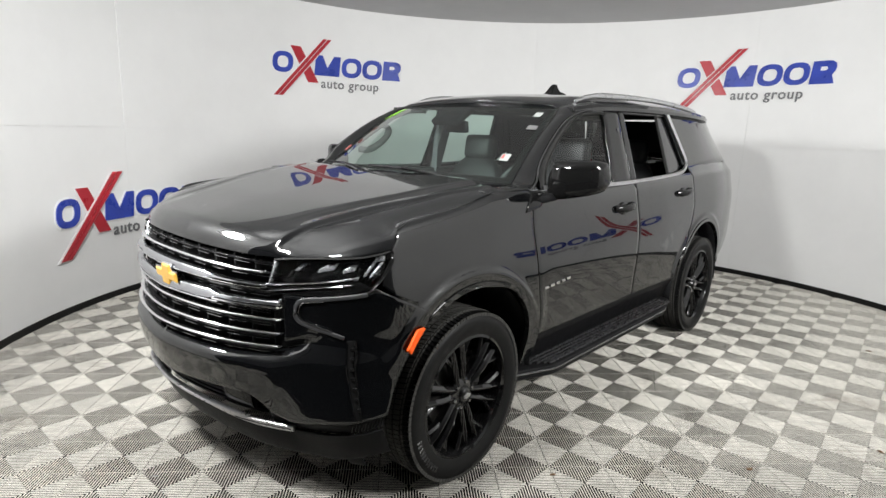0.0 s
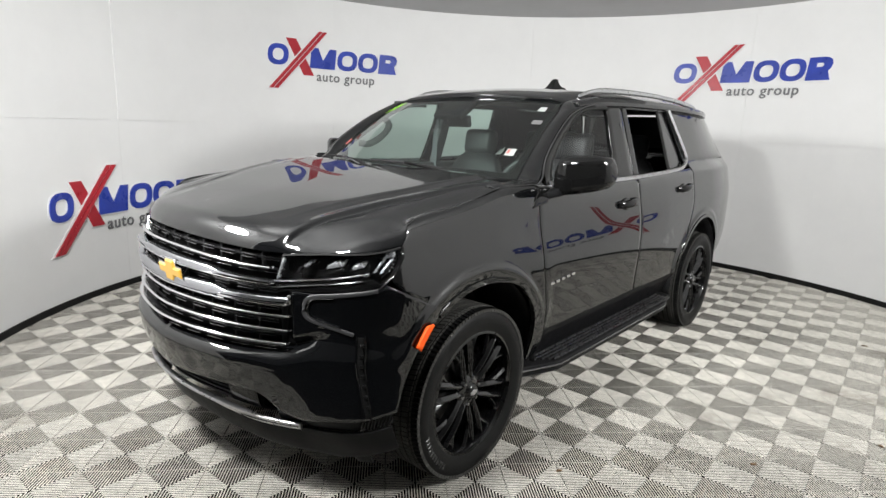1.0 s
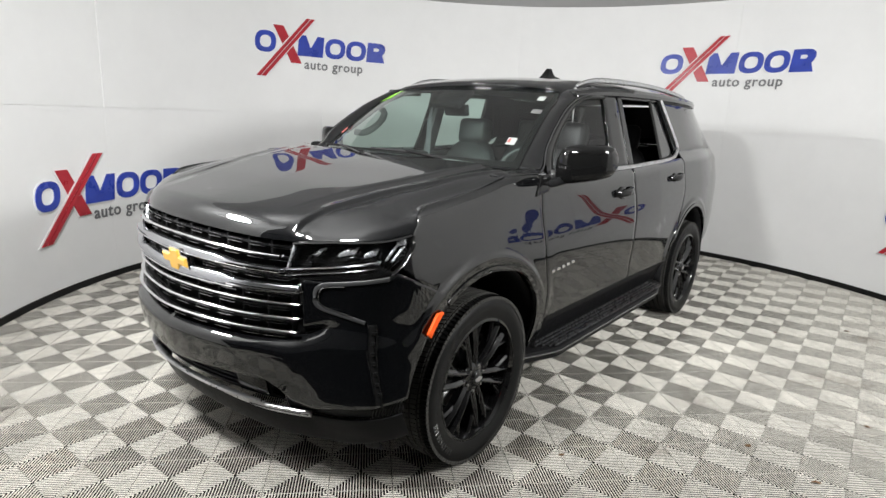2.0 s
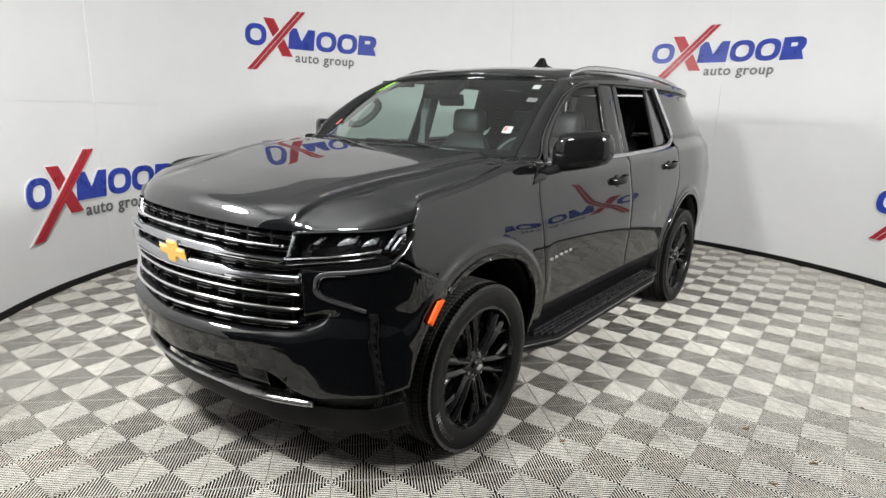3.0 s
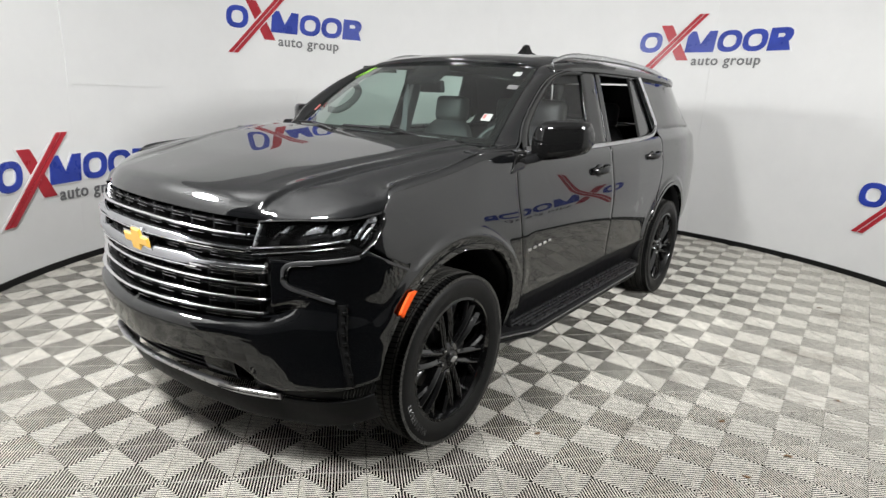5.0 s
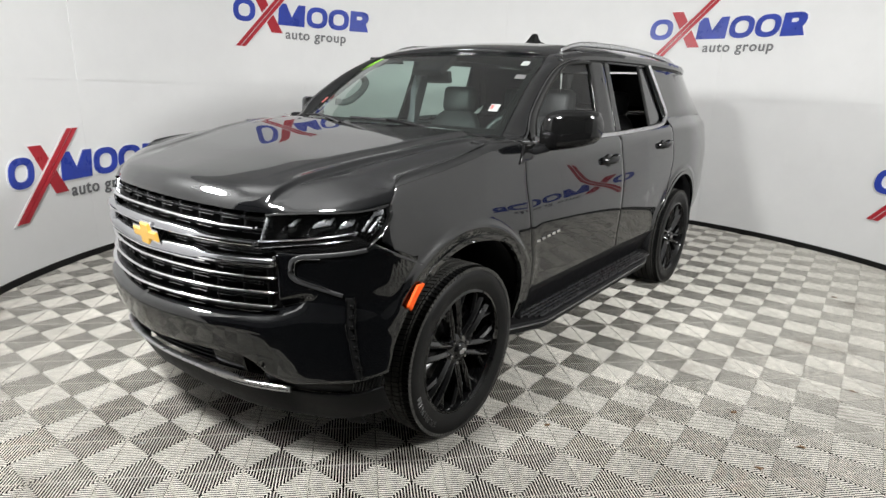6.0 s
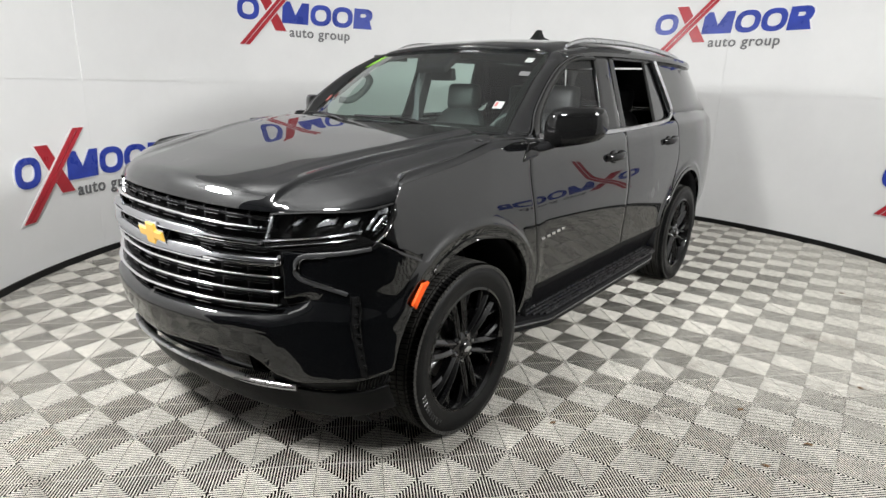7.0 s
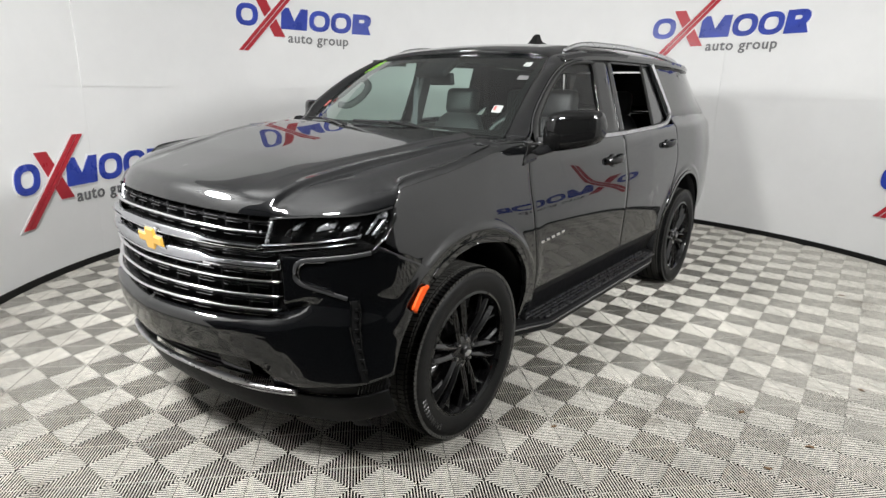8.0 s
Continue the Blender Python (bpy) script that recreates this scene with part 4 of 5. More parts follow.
bm = bmesh.new()
NV = [0, 0.01, 0.02, 0.035, 0.05, 0.075] + list(np.linspace(0.1, 1, 36))
us = list(np.linspace(0, 0.22, 8)) + list(np.linspace(0.23, 0.47, 44)) + list(np.linspace(0.475, 0.80, 56)) + list(np.linspace(0.81, 1, 16))
half = [[hood_pt(u, v) for v in NV] for u in us]
full = [[Vector((p.x, -p.y, p.z)) for p in col] for col in half[::-1]] + half[1:]
grid(bm, full)
outward(bm, (0.2, 0, 0.6))
hood = thick(part("hood", bm, M_PAINT, car, "long gloss black hood with two creases", smooth=40), 0.014, 0.003)


# ---- greenhouse
def roof_z(x, y):
    c = lerp1(x, (1.05, 1.2, 1.45, 2.0, 2.8, 3.5, 3.95, 4.15), (1.830, 1.866, 1.898, 1.920, 1.917, 1.888, 1.845, 1.81))
    return c - 0.036 * (abs(y) / 0.72) ** 2 - 0.05 * max(0, (abs(y) - 0.60) / 0.145) ** 2


bm = bmesh.new()
rows = []
for x in list(np.linspace(1.06, 4.02, 44)):
    w = 0.745 - 0.17 * max(0, x - 3.05) ** 2
    rows.append([Vector((x, y, roof_z(x, y))) for y in np.linspace(-w, w, 31)])
# windscreen header bows forwards in the middle
for i, r in enumerate(rows):
    k = max(0.0, 1 - i / 6)
    for p in r:
        p.x += k * (0.11 * (abs(p.y) / 0.72) ** 2 - 0.02)
grid(bm, rows)
outward(bm, (2.4, 0, 1.0))
roof = thick(part("roof", bm, M_PAINT, car, "gloss black roof"), 0.03, 0.006)

# windscreen
def ws_pt(u, v):
    """u -1..1 across, v 0 at the cowl, 1 at the roof."""
    w = 0.79 * (1 - v) + 0.675 * v
    y = w * u
    x = (0.32 + 0.20 * u * u) * (1 - v) + (1.05 + 0.12 * u * u) * v
    z = (1.378 - 0.018 * u * u) * (1 - v) + (1.808 - 0.012 * u * u) * v + 0.035 * math.sin(math.pi * v)
    return Vector((x, y, z))


bm = bmesh.new()
grid(bm, [[ws_pt(u, v) for v in np.linspace(0, 1, 17)] for u in np.linspace(-1, 1, 33)])
outward(bm, (1.5, 0, 1.2))
windshield = part("windshield", bm, M_GLASS, car, "clear, faintly green windscreen")
windshield.visible_shadow = False
# black borders of the windscreen
for nm, f in (("windshield_border", lambda t, e: ws_pt(-1 + 2 * t, 1 - e * 0.075)), ("windshield_border", lambda t, e: ws_pt(-1 + 2 * t, e * 0.055)), ("windshield_border", lambda t, e: ws_pt(-1 + e * 0.05, t)), ("windshield_border", lambda t, e: ws_pt(1 - e * 0.05, t))):
    bm = bmesh.new()
    rows = [[f(t, e) for e in (0, 0.5, 1)] for t in np.linspace(0, 1, 25)]
    grid(bm, rows)
    bmesh.ops.translate(bm, vec=(0.003, 0, -0.003), verts=bm.verts)
    part(nm, bm, M_DARK, windshield)
# sensor housing, tint marks
bm = bmesh.new()
p = ws_pt(0.06, 0.86)
rbox(bm, 0, 0, 0, 0.20, 0.24, 0.05, 0.02, 2, pose(p.x + 0.04, p.y, p.z - 0.035, 0, -32, 0))
part("sensor_housing", bm, M_PLASTIC, windshield)

# cowl panel under the windscreen
bm = bmesh.new()
grid(bm, [[ws_pt(u, 0) + Vector((-dx, 0, -0.012 - dz)) for dx, dz in ((-0.03, 0.01), (0.0, 0.004), (0.05, 0.01), (0.11, 0.02), (0.13, 0.06))] for u in np.linspace(-0.95, 0.95, 31)])
outward(bm, (0.4, 0, 1.0))
thick(part("cowl", bm, M_PLASTIC, car, "black plastic cowl below the windscreen"), 0.01)

for s in (-1, 1):
    # windscreen pillars: from the edge of the glass to the frame of the door
    FRAME = [(0.490, 0.920, 1.338), (0.577, 0.907, 1.377), (0.647, 0.876, 1.476), (0.827, 0.835, 1.609), (1.004, 0.805, 1.707), (1.214, 0.787, 1.766), (1.473, 0.779, 1.799)]
    outer = [Vector((p.x, s * p.y, p.z)) for p in spline(FRAME, 30)]
    inner = spline([ws_pt(s, v) for v in (0.0, 0.2, 0.4, 0.6, 0.8, 1.0)] + [Vector((1.46, s * 0.690, 1.836))], 30)
    bm = bmesh.new()
    bow = Vector((-0.45, s * 0.6, 0.6)).normalized()
    grid(bm, [[inner[k].lerp(outer[k], t) + bow * (0.020 * math.sin(math.pi * t)) for t in np.linspace(-0.04, 1, 8)] for k in range(31)])
    outward(bm, (1.4, 0, 1.2))
    thick(part("windshield_pillar", bm, M_PAINT, car), 0.02)
    # corner of the front wing between hood, pillar and door
    bm = bmesh.new()
    grid(bm, [[Vector((x, s * (side_w(x, belt(x) - 0.004) * (1 - t) + w1 * t), (belt(x) - 0.004) * (1 - t) + z1 * t + 0.010 * math.sin(math.pi * t))) for t in np.linspace(0, 1, 6)] for x, w1, z1 in ((0.155, 0.868, 1.356), (0.25, 0.850, 1.362), (0.36, 0.835, 1.362), (0.47, 0.845, 1.366), (0.56, 0.880, 1.372))])
    outward(bm, (0.4, 0, 1.0))
    thick(part("fender_corner", bm, M_PAINT, car), 0.012)
    # roof side rail
    bm = bmesh.new()
    pts = spline([(1.14, s * 0.752, 1.770), (1.5, s * 0.762, 1.806), (2.2, s * 0.768, 1.822), (3.0, s * 0.762, 1.820), (3.5, s * 0.715, 1.808), (3.85, s * 0.610, 1.795), (4.02, s * 0.53, 1.785)], 40)
    sweep(bm, pts, [(-0.03, -0.022), (0.03, -0.022), (0.034, 0.0), (0.024, 0.02), (-0.024, 0.02), (-0.034, 0.0)])
    part("roof_side_rail", bm, M_PAINT, car)
    gw = lambda x, z: glass_w(z, x)
    # front door upper border
    T = 1.848

    def upper(name, b, t, l, r, nu, nv, m, th=0.02, lift=0.0, parent=None, label=""):
        return side_panel(name, s, b, t, l, r, nu, nv, parent or car, m, th, gw, lift, label)

    e = 0.0 if s < 0 else 0.150                    # the far side shows its bare inner pillar alone
    upper("pillar_middle", [(1.430 + e, 1.332), (1.706, 1.332)], [(1.47 + e, 1.798), (1.706, 1.80)], [(1.430 + e, 1.332), (1.455 + e, 1.469), (1.480 + e, 1.694), (1.47 + e, 1.798)], [(1.706, 1.332), (1.706, 1.80)], 4, 10, M_GLOSSBLACK, label="gloss black middle pillar")
    upper("pillar_middle", [(1.714, 1.332), (1.800, 1.332)], [(1.714, 1.80), (1.785, 1.80)], [(1.714, 1.332), (1.714, 1.80)], [(1.800, 1.332), (1.785, 1.80)], 4, 10, M_GLOSSBLACK)
    upper("pillar_rear", [(2.70, 1.415), (2.79, 1.47)], [(2.50, 1.805), (2.57, 1.805)], [(2.70, 1.415), (2.50, 1.805)], [(2.79, 1.47), (2.57, 1.805)], 4, 10, M_PAINT)
    upper("window_header", [(1.72, 1.775), (2.54, 1.785)], [(1.72, 1.808), (2.54, 1.815)], [(1.72, 1.775), (1.72, 1.808)], [(2.54, 1.785), (2.54, 1.815)], 8, 2, M_GLOSSBLACK)
    # black frame round the front window, with its rubber seal
    OPEN = [(0.655, 0.928, 1.318), (0.672, 0.905, 1.385), (0.715, 0.881, 1.460), (0.842, 0.849, 1.565), (0.960, 0.826, 1.642), (1.078, 0.806, 1.706), (1.200, 0.795, 1.745), (1.373, 0.790, 1.762), (1.500, 0.788, 1.766)]
    opening = [Vector((p.x, s * p.y, p.z)) for p in spline(OPEN, 30)]
    bm = bmesh.new()
    grid(bm, [[outer[k].lerp(opening[k], t) + Vector((0, s * 0.004, 0)) for t in (0.04, 0.5, 1.0)] for k in range(31)])
    outward(bm, (1.2, 0, 1.5))
    frame_f = thick(part("window_frame", bm, M_GLOSSBLACK, car, "gloss black frame of the front window"), 0.02, 0.003)
    bm = bmesh.new()
    sweep(bm, opening, oval(0.014, 0.014, 8))
    part("window_seal", bm, M_BLACKTRIM, frame_f, "black rubber window seal")
    bm = bmesh.new()
    sweep(bm, [outer[k] + Vector((0, s * 0.006, 0)) for k in range(0, 31)], oval(0.007, 0.007, 8))
    part("window_seal", bm, M_SURROUND, frame_f)
    side_panel("window_sail", s, [(0.415, 1.240), (0.550, 1.258)], [(0.488, 1.340), (0.610, 1.340)], [(0.415, 1.240), (0.440, 1.290), (0.488, 1.340)], [(0.550, 1.258), (0.610, 1.340)], 4, 4, car, M_GLOSSBLACK, 0.01, None, 0.006, "gloss black triangle at the foot of the mirror")
    if s < 0:
        g = coons([(0.650, 1.325), (1.440, 1.325)], [(1.17, 1.738), (1.300, 1.757), (1.475, 1.770)], [(0.650, 1.325), (0.668, 1.385), (0.710, 1.460), (0.838, 1.565), (0.955, 1.642), (1.074, 1.706), (1.17, 1.738)], [(1.440, 1.325), (1.460, 1.469), (1.485, 1.694), (1.475, 1.770)], 12, 12)
        bm = bmesh.new()
        grid(bm, [[Vector((q.x, s * (gw(q.x, q.y) - 0.014), q.y)) for q in col] for col in g])
        outward(bm, (1.2, 0, 1.5))
        pane = part("front_door_glass", bm, M_SIDEGLASS, car, "clear front door window, closed")
        pane.visible_shadow = False
    # fixed strip of glass at the back of the rear door
    upper("rear_door_glass", [(2.36 + 0.6 * e, 1.350), (2.62, 1.365)], [(2.33 + 0.6 * e, 1.787), (2.495, 1.80)], [(2.36 + 0.6 * e, 1.350), (2.33 + 0.6 * e, 1.787)], [(2.62, 1.365), (2.70, 1.42), (2.495, 1.80)], 4, 8, M_PRIVACY, 0.004, -0.012, label="dark fixed glass")
    bm = bmesh.new()
    sweep(bm, [(2.355 + 0.6 * e - 0.03 * t, s * (glass_w(1.35 + 0.437 * t) - 0.006), 1.35 + 0.437 * t) for t in np.linspace(0, 1, 8)], oval(0.022, 0.022, 8), up=(0, 1, 0))
    part("window_divider", bm, M_BLACKTRIM, car)
    # quarter window
    upper("quarter_glass", [(2.76, 1.412), (4.06, 1.425)], [(2.585, 1.803), (3.86, 1.785)], [(2.76, 1.412), (2.79, 1.47), (2.585, 1.803)], [(4.06, 1.425), (3.98, 1.62), (3.86, 1.785)], 24, 8, M_PRIVACY, 0.005, -0.002, label="dark privacy glass")
    upper("rear_pillar", [(4.07, 1.40), (4.20, 1.40)], [(3.87, 1.800), (4.04, 1.795)], [(4.07, 1.40), (3.99, 1.62), (3.87, 1.800)], [(4.20, 1.40), (4.04, 1.795)], 8, 8, M_PAINT, lift=-0.004)
    # chrome line along the belt and up the rear door
    bm = bmesh.new()
    pts = [(x, s * (glass_w(belt(x), x) + 0.012), belt(x) + 0.005) for x in np.linspace(0.64, 2.52, 30)]
    pts += [tuple(q) for q in spline([(2.52, s * 0.915, 1.365), (2.64, s * 0.912, 1.380), (2.735, s * 0.900, 1.428), (2.722, s * 0.887, 1.475), (2.62, s * 0.838, 1.64), (2.52, s * 0.788, 1.80)], 24)][1:]
    sweep(bm, pts, [(-0.010, -0.011), (0.010, -0.011), (0.008, 0.011), (-0.010, 0.011)])
    part("chrome_window_line", bm, M_SATIN, car, "satin chrome line below and behind the side windows")
    # inner belt panels: door tops inside
    bm = bmesh.new()
    rbox(bm, 1.60, s * 0.84, 1.12, 2.0, 0.10, 0.40, 0.02, 2)
    part("door_trim", bm, M_DASH, car, "dark inner door trim")
    # roof rail
    bm = bmesh.new()
    pts = spline([(1.30, s * 0.690, 1.832), (1.42, s * 0.693, 1.864), (1.62, s * 0.698, 1.884), (2.2, s * 0.702, 1.899), (2.8, s * 0.700, 1.891), (3.40, s * 0.665, 1.862), (3.62, s * 0.645, 1.824)], 44)
    sweep(bm, pts, oval(0.040, 0.038, 12, 0.8), scale=lambda u: 0.45 + 0.55 * min(1, 7 * min(u, 1 - u)))
    part("roof_rail", bm, M_SATIN, car, "satin silver roof rail")
    # door mirror
    bm = bmesh.new()
    rows = []
    for k in range(17):
        t = k / 16
        y = 0.965 + (0.27 if s < 0 else 0.17) * t
        zt = soft1(t, (0, 0.12, 0.35, 0.85, 0.96, 1), (1.43, 1.482, 1.500, 1.503, 1.488, 1.455))
        zb = soft1(t, (0, 0.1, 0.5, 0.9, 1), (1.315, 1.295, 1.312, 1.345, 1.380))
        dp = soft1(t, (0, 0.1, 0.3, 0.85, 1), (0.10, 0.135, 0.16, 0.15, 0.085))
        cx = (0.655 if s < 0 else 0.79) + 0.06 * t * t
        rows.append([Vector((cx + dp * q[0], s * y, (zt + zb) / 2 + (zt - zb) * q[1])) for q in oval(1.0, 1.0, 20, 0.5)])
    grid(bm, [[rows[k][j] for k in range(17)] for j in range(20)], close_u=True)
    bm.faces.new([bm.verts.new(p) for p in rows[0]])
    bm.faces.new([bm.verts.new(p) for p in rows[-1]])
    bmesh.ops.remove_doubles(bm, verts=bm.verts, dist=0.0005)
    bmesh.ops.recalc_face_normals(bm, faces=list(bm.faces))
    mir = part("door_mirror", bm, M_GLOSSBLACK, car, "gloss black door mirror housing", smooth=50)
    bm = bmesh.new()
    sweep(bm, spline([(0.575, s * 0.935, 1.295), (0.61, s * 0.975, 1.308), (0.66, s * 1.03, 1.335), (0.69, s * 1.08, 1.37)], 14), oval(0.09, 0.05, 12, 0.7))
    part("mirror_arm", bm, M_PLASTIC, mir)
    bm = bmesh.new()
    lathe(bm, [(0.0, 0.0), (0.075, 0.0), (0.08, 0.006), (0.0, 0.006)], 24, pose(0.735 if s < 0 else 0.845, s * (1.11 if s < 0 else 1.06), 1.42, 0, 0, -90) @ Matrix.Diagonal((1.15 if s < 0 else 0.8, 1, 0.8, 1)))
    part("mirror_glass", bm, M_MIRROR, mir)
    # chrome strip added as the small highlight low on the black housing
    bm = bmesh.new()
    sweep(bm, [(0.592 + 0.02 * t, s * (1.02 + 0.10 * t), 1.372 + 0.004 * t) for t in np.linspace(0, 1, 10)], oval(0.02, 0.006, 8))
    part("mirror_glint", bm, M_CHROME, mir)
    # running board
    bm = bmesh.new()
    rows = []
    for x in list(np.linspace(0.40, 0.66, 8)) + list(np.linspace(0.70, 2.20, 16)) + list(np.linspace(2.22, 2.46, 6)):
        k = lerp1(x, (0.40, 0.66, 2.20, 2.46), (0.0, 1.0, 1.0, 0.25))
        zo = lerp1(x, (0.40, 2.46), (0.368, 0.372))
        yo = 0.955 + 0.100 * k
        rows.append([Vector((x, s * y, z)) for y, z in ((0.86, zo + 0.030), (yo - 0.03, zo + 0.026), (yo - 0.006, zo + 0.020), (yo, zo + 0.004), (yo - 0.006, zo - 0.030), (yo - 0.03, zo - 0.045), (0.86, zo - 0.045))])
    grid(bm, rows)
    bmesh.ops.recalc_face_normals(bm, faces=list(bm.faces))
    outward(bm, (1.4, s * 0.95, 0.37))
    rb = part("running_board", bm, M_PLASTIC, car, "black ribbed running board with a bright edge")
    for w in (0.905, 0.930, 0.958, 0.984, 1.010, 1.030):
        bm = bmesh.new()
        sweep(bm, [(x, s * w, lerp1(x, (0.40, 2.46), (0.400, 0.404))) for x in np.linspace(0.52 + (w - 0.93) * 1.2, 2.34, 12)], oval(0.011, 0.014, 6))
        part("step_rib", bm, M_RIB, rb)
    bm = bmesh.new()
    sweep(bm, [(x, s * (0.957 + 0.100 * lerp1(x, (0.40, 0.66, 2.20, 2.46), (0, 1, 1, 0.25))), lerp1(x, (0.40, 2.46), (0.370, 0.374))) for x in [0.42, 0.5, 0.58, 0.64, 0.68] + list(np.linspace(0.72, 2.2, 14)) + [2.3, 2.4]], oval(0.008, 0.011, 8))
    part("step_edge", bm, M_DARKCHROME, rb, "narrow dull metal edge strip")
    # model badge as plain bars
    for k in range(5):
        x0 = 0.605 + 0.055 * k
        bm = bmesh.new()
        z0 = 0.828
        rbox(bm, x0, s * (side_w(x0, z0) + 0.003), z0 + 0.004 * k, 0.040, 0.006, 0.015, 0.002)
        part("badge_bar", bm, M_CHROME, car, "chrome badge bars on the door")

# antenna fin
bm = bmesh.new()
prof = [(0.05, -0.012), (0.075, 0.010), (0.115, 0.040), (0.145, 0.085), (0.165, 0.118), (0.178, 0.126), (0.21, 0.128), (0.220, 0.085), (0.24, 0.055), (0.29, 0.046), (0.325, 0.036), (0.335, -0.012)]
lf = [bm.verts.new((1.965 + x, -(0.040 - 0.20 * z), 1.924 + 0.74 * z)) for x, z in prof]
rt = [bm.verts.new((1.965 + x, (0.040 - 0.20 * z), 1.924 + 0.74 * z)) for x, z in prof]
bm.faces.new(lf)
bm.faces.new(rt[::-1])
for k in range(len(prof)):
    bm.faces.new((lf[k], rt[k], rt[(k + 1) % len(prof)], lf[(k + 1) % len(prof)]))
bmesh.ops.recalc_face_normals(bm, faces=list(bm.faces))
fin = part("antenna_fin", bm, M_GLOSSBLACK, car, "black shark-fin antenna")
bv = fin.modifiers.new("edge", "BEVEL")
bv.width, bv.segments = 0.006, 2

# wipers
for y0, y1 in ((-0.52, 0.10), (0.12, 0.70)):
    bm = bmesh.new()
    a = ws_pt(y0 / 0.8, -0.03) + Vector((-0.03, 0, 0.026))
    b = ws_pt(y1 / 0.8, 0.012) + Vector((-0.025, 0, 0.026))
    sweep(bm, [a.lerp(b, t) + Vector((0, 0, 0.012 * math.sin(math.pi * t))) for t in np.linspace(0, 1, 12)], oval(0.012, 0.014, 8))
    wip = part("wiper", bm, M_PLASTIC, car, "black windscreen wiper")
    bm = bmesh.new()
    m = a.lerp(b, 0.55)
    sweep(bm, [m + Vector((-0.01, 0, 0.014)), a.lerp(b, 0.2) + Vector((-0.03, 0, 0.008)), a + Vector((-0.05, -0.02, -0.004))], oval(0.016, 0.012, 8))
    part("wiper_arm", bm, M_GLOSSBLACK, wip)

# rear end, plain: tailgate, glass, bumper, lamps
bm = bmesh.new()
grid(bm, [[Vector((4.20 + 0.09 * (1 - (y / 0.93) ** 4) - 0.05 * max(0, (z - 1.1)), y, z)) for z in np.linspace(0.70, 1.41, 10)] for y in np.linspace(-0.735, 0.735, 25)])
outward(bm, (2, 0, 1))
thick(part("tailgate", bm, M_PAINT, car), 0.03, 0.004)
bm = bmesh.new()
grid(bm, [[Vector((4.26 - 0.25 * t - 0.10 * (y / 0.8) ** 4, y * (1 - 0.30 * t), 1.41 + 0.38 * t)) for t in np.linspace(0, 1, 6)] for y in np.linspace(-0.735, 0.735, 17)])
outward(bm, (2, 0, 1))
part("rear_glass", bm, M_PRIVACY, car)
bm = bmesh.new()
grid(bm, [[Vector((4.20 + 0.10 * (1 - (y / 0.95) ** 4) - 0.06 * (1 - (z - 0.4) / 0.32), y, z)) for z in np.linspace(0.40, 0.72, 6)] for y in np.linspace(-0.80, 0.80, 25)])
outward(bm, (2, 0, 0.6))
thick(part("rear_bumper", bm, M_PAINT, car), 0.03, 0.004)
for s in (-1, 1):
    bm = bmesh.new()
    rbox(bm, 4.20, s * 0.74, 1.16, 0.10, 0.08, 0.42, 0.03, 2)
    part("tail_light", bm, M_RED, car)

# underside
bm = bmesh.new()
rbox(bm, 1.65, 0, 0.47, 4.4, 1.40, 0.22, 0.05, 2)
part("underbody", bm, M_DARK, car, "dark underside")
bm = bmesh.new()
rbox(bm, -0.02, 0, 0.78, 1.3, 1.16, 0.48, 0.05, 2)
part("engine_bay", bm, M_DARK, car)
for x in (0.0, WB):
    bm = bmesh.new()
    lathe(bm, [(0.0, -0.80), (0.05, -0.80), (0.05, 0.80), (0.0, 0.80)], 16, pose(x, 0, HUB))
    part("axle", bm, M_STEEL, car)
bm = bmesh.new()
rbox(bm, -0.42, -0.55, 0.26, 0.10, 0.05, 0.03, 0.008, 2)
part("tow_hook", bm, M_STEEL, car)

# interior
bm = bmesh.new()
rbox(bm, 2.3, 0, 0.70, 3.4, 1.66, 0.30, 0.03)
part("cabin_floor", bm, M_DARK, car)
bm = bmesh.new()
grid(bm, [[Vector((x, y, roof_z(x, y) - 0.045)) for y in np.linspace(-1, 1, 13) * (0.70 - 0.17 * max(0, x - 3.0) ** 2)] for x in np.linspace(1.2, 3.90, 16)])
part("headliner", bm, M_TRIMGREY, car, "grey headliner")
bm = bmesh.new()
rows = []
for y in np.linspace(-0.80, 0.80, 21):
    rows.append([Vector((x + 0.08 * (y / 0.8) ** 2, y, z)) for x, z in ((0.40, 1.340), (0.60, 1.352), (0.80, 1.358), (0.98, 1.348), (1.05, 1.30), (1.06, 1.12), (1.02, 0.85))])
grid(bm, rows)
outward(bm, (0.6, 0, 0.9))
dash = thick(part("dashboard", bm, M_DASH, car, "dark dashboard"), 0.02, 0.004)
bm = bmesh.new()
wheel_m = pose(1.18, -0.40, 1.26, 0, -65, 0)
sweep(bm, [wheel_m @ Vector((0.185 * math.cos(a), 0.185 * math.sin(a), 0)) for a in np.linspace(0, 2 * math.pi, 37)], oval(0.03, 0.034, 8), up=(0.42, 0, 0.9), caps=False)
sw = part("steering_wheel", bm, M_LEATHER, car, "black steering wheel")
bm = bmesh.new()
rbox(bm, 0, 0, 0, 0.14, 0.34, 0.03, 0.012, 2, wheel_m)
part("steering_spoke", bm, M_DASH, sw)
bm = bmesh.new()
rbox(bm, 1.06, 0.02, 1.25, 0.04, 0.28, 0.16, 0.012, 2)
part("screen", bm, M_GLOSSBLACK, dash)


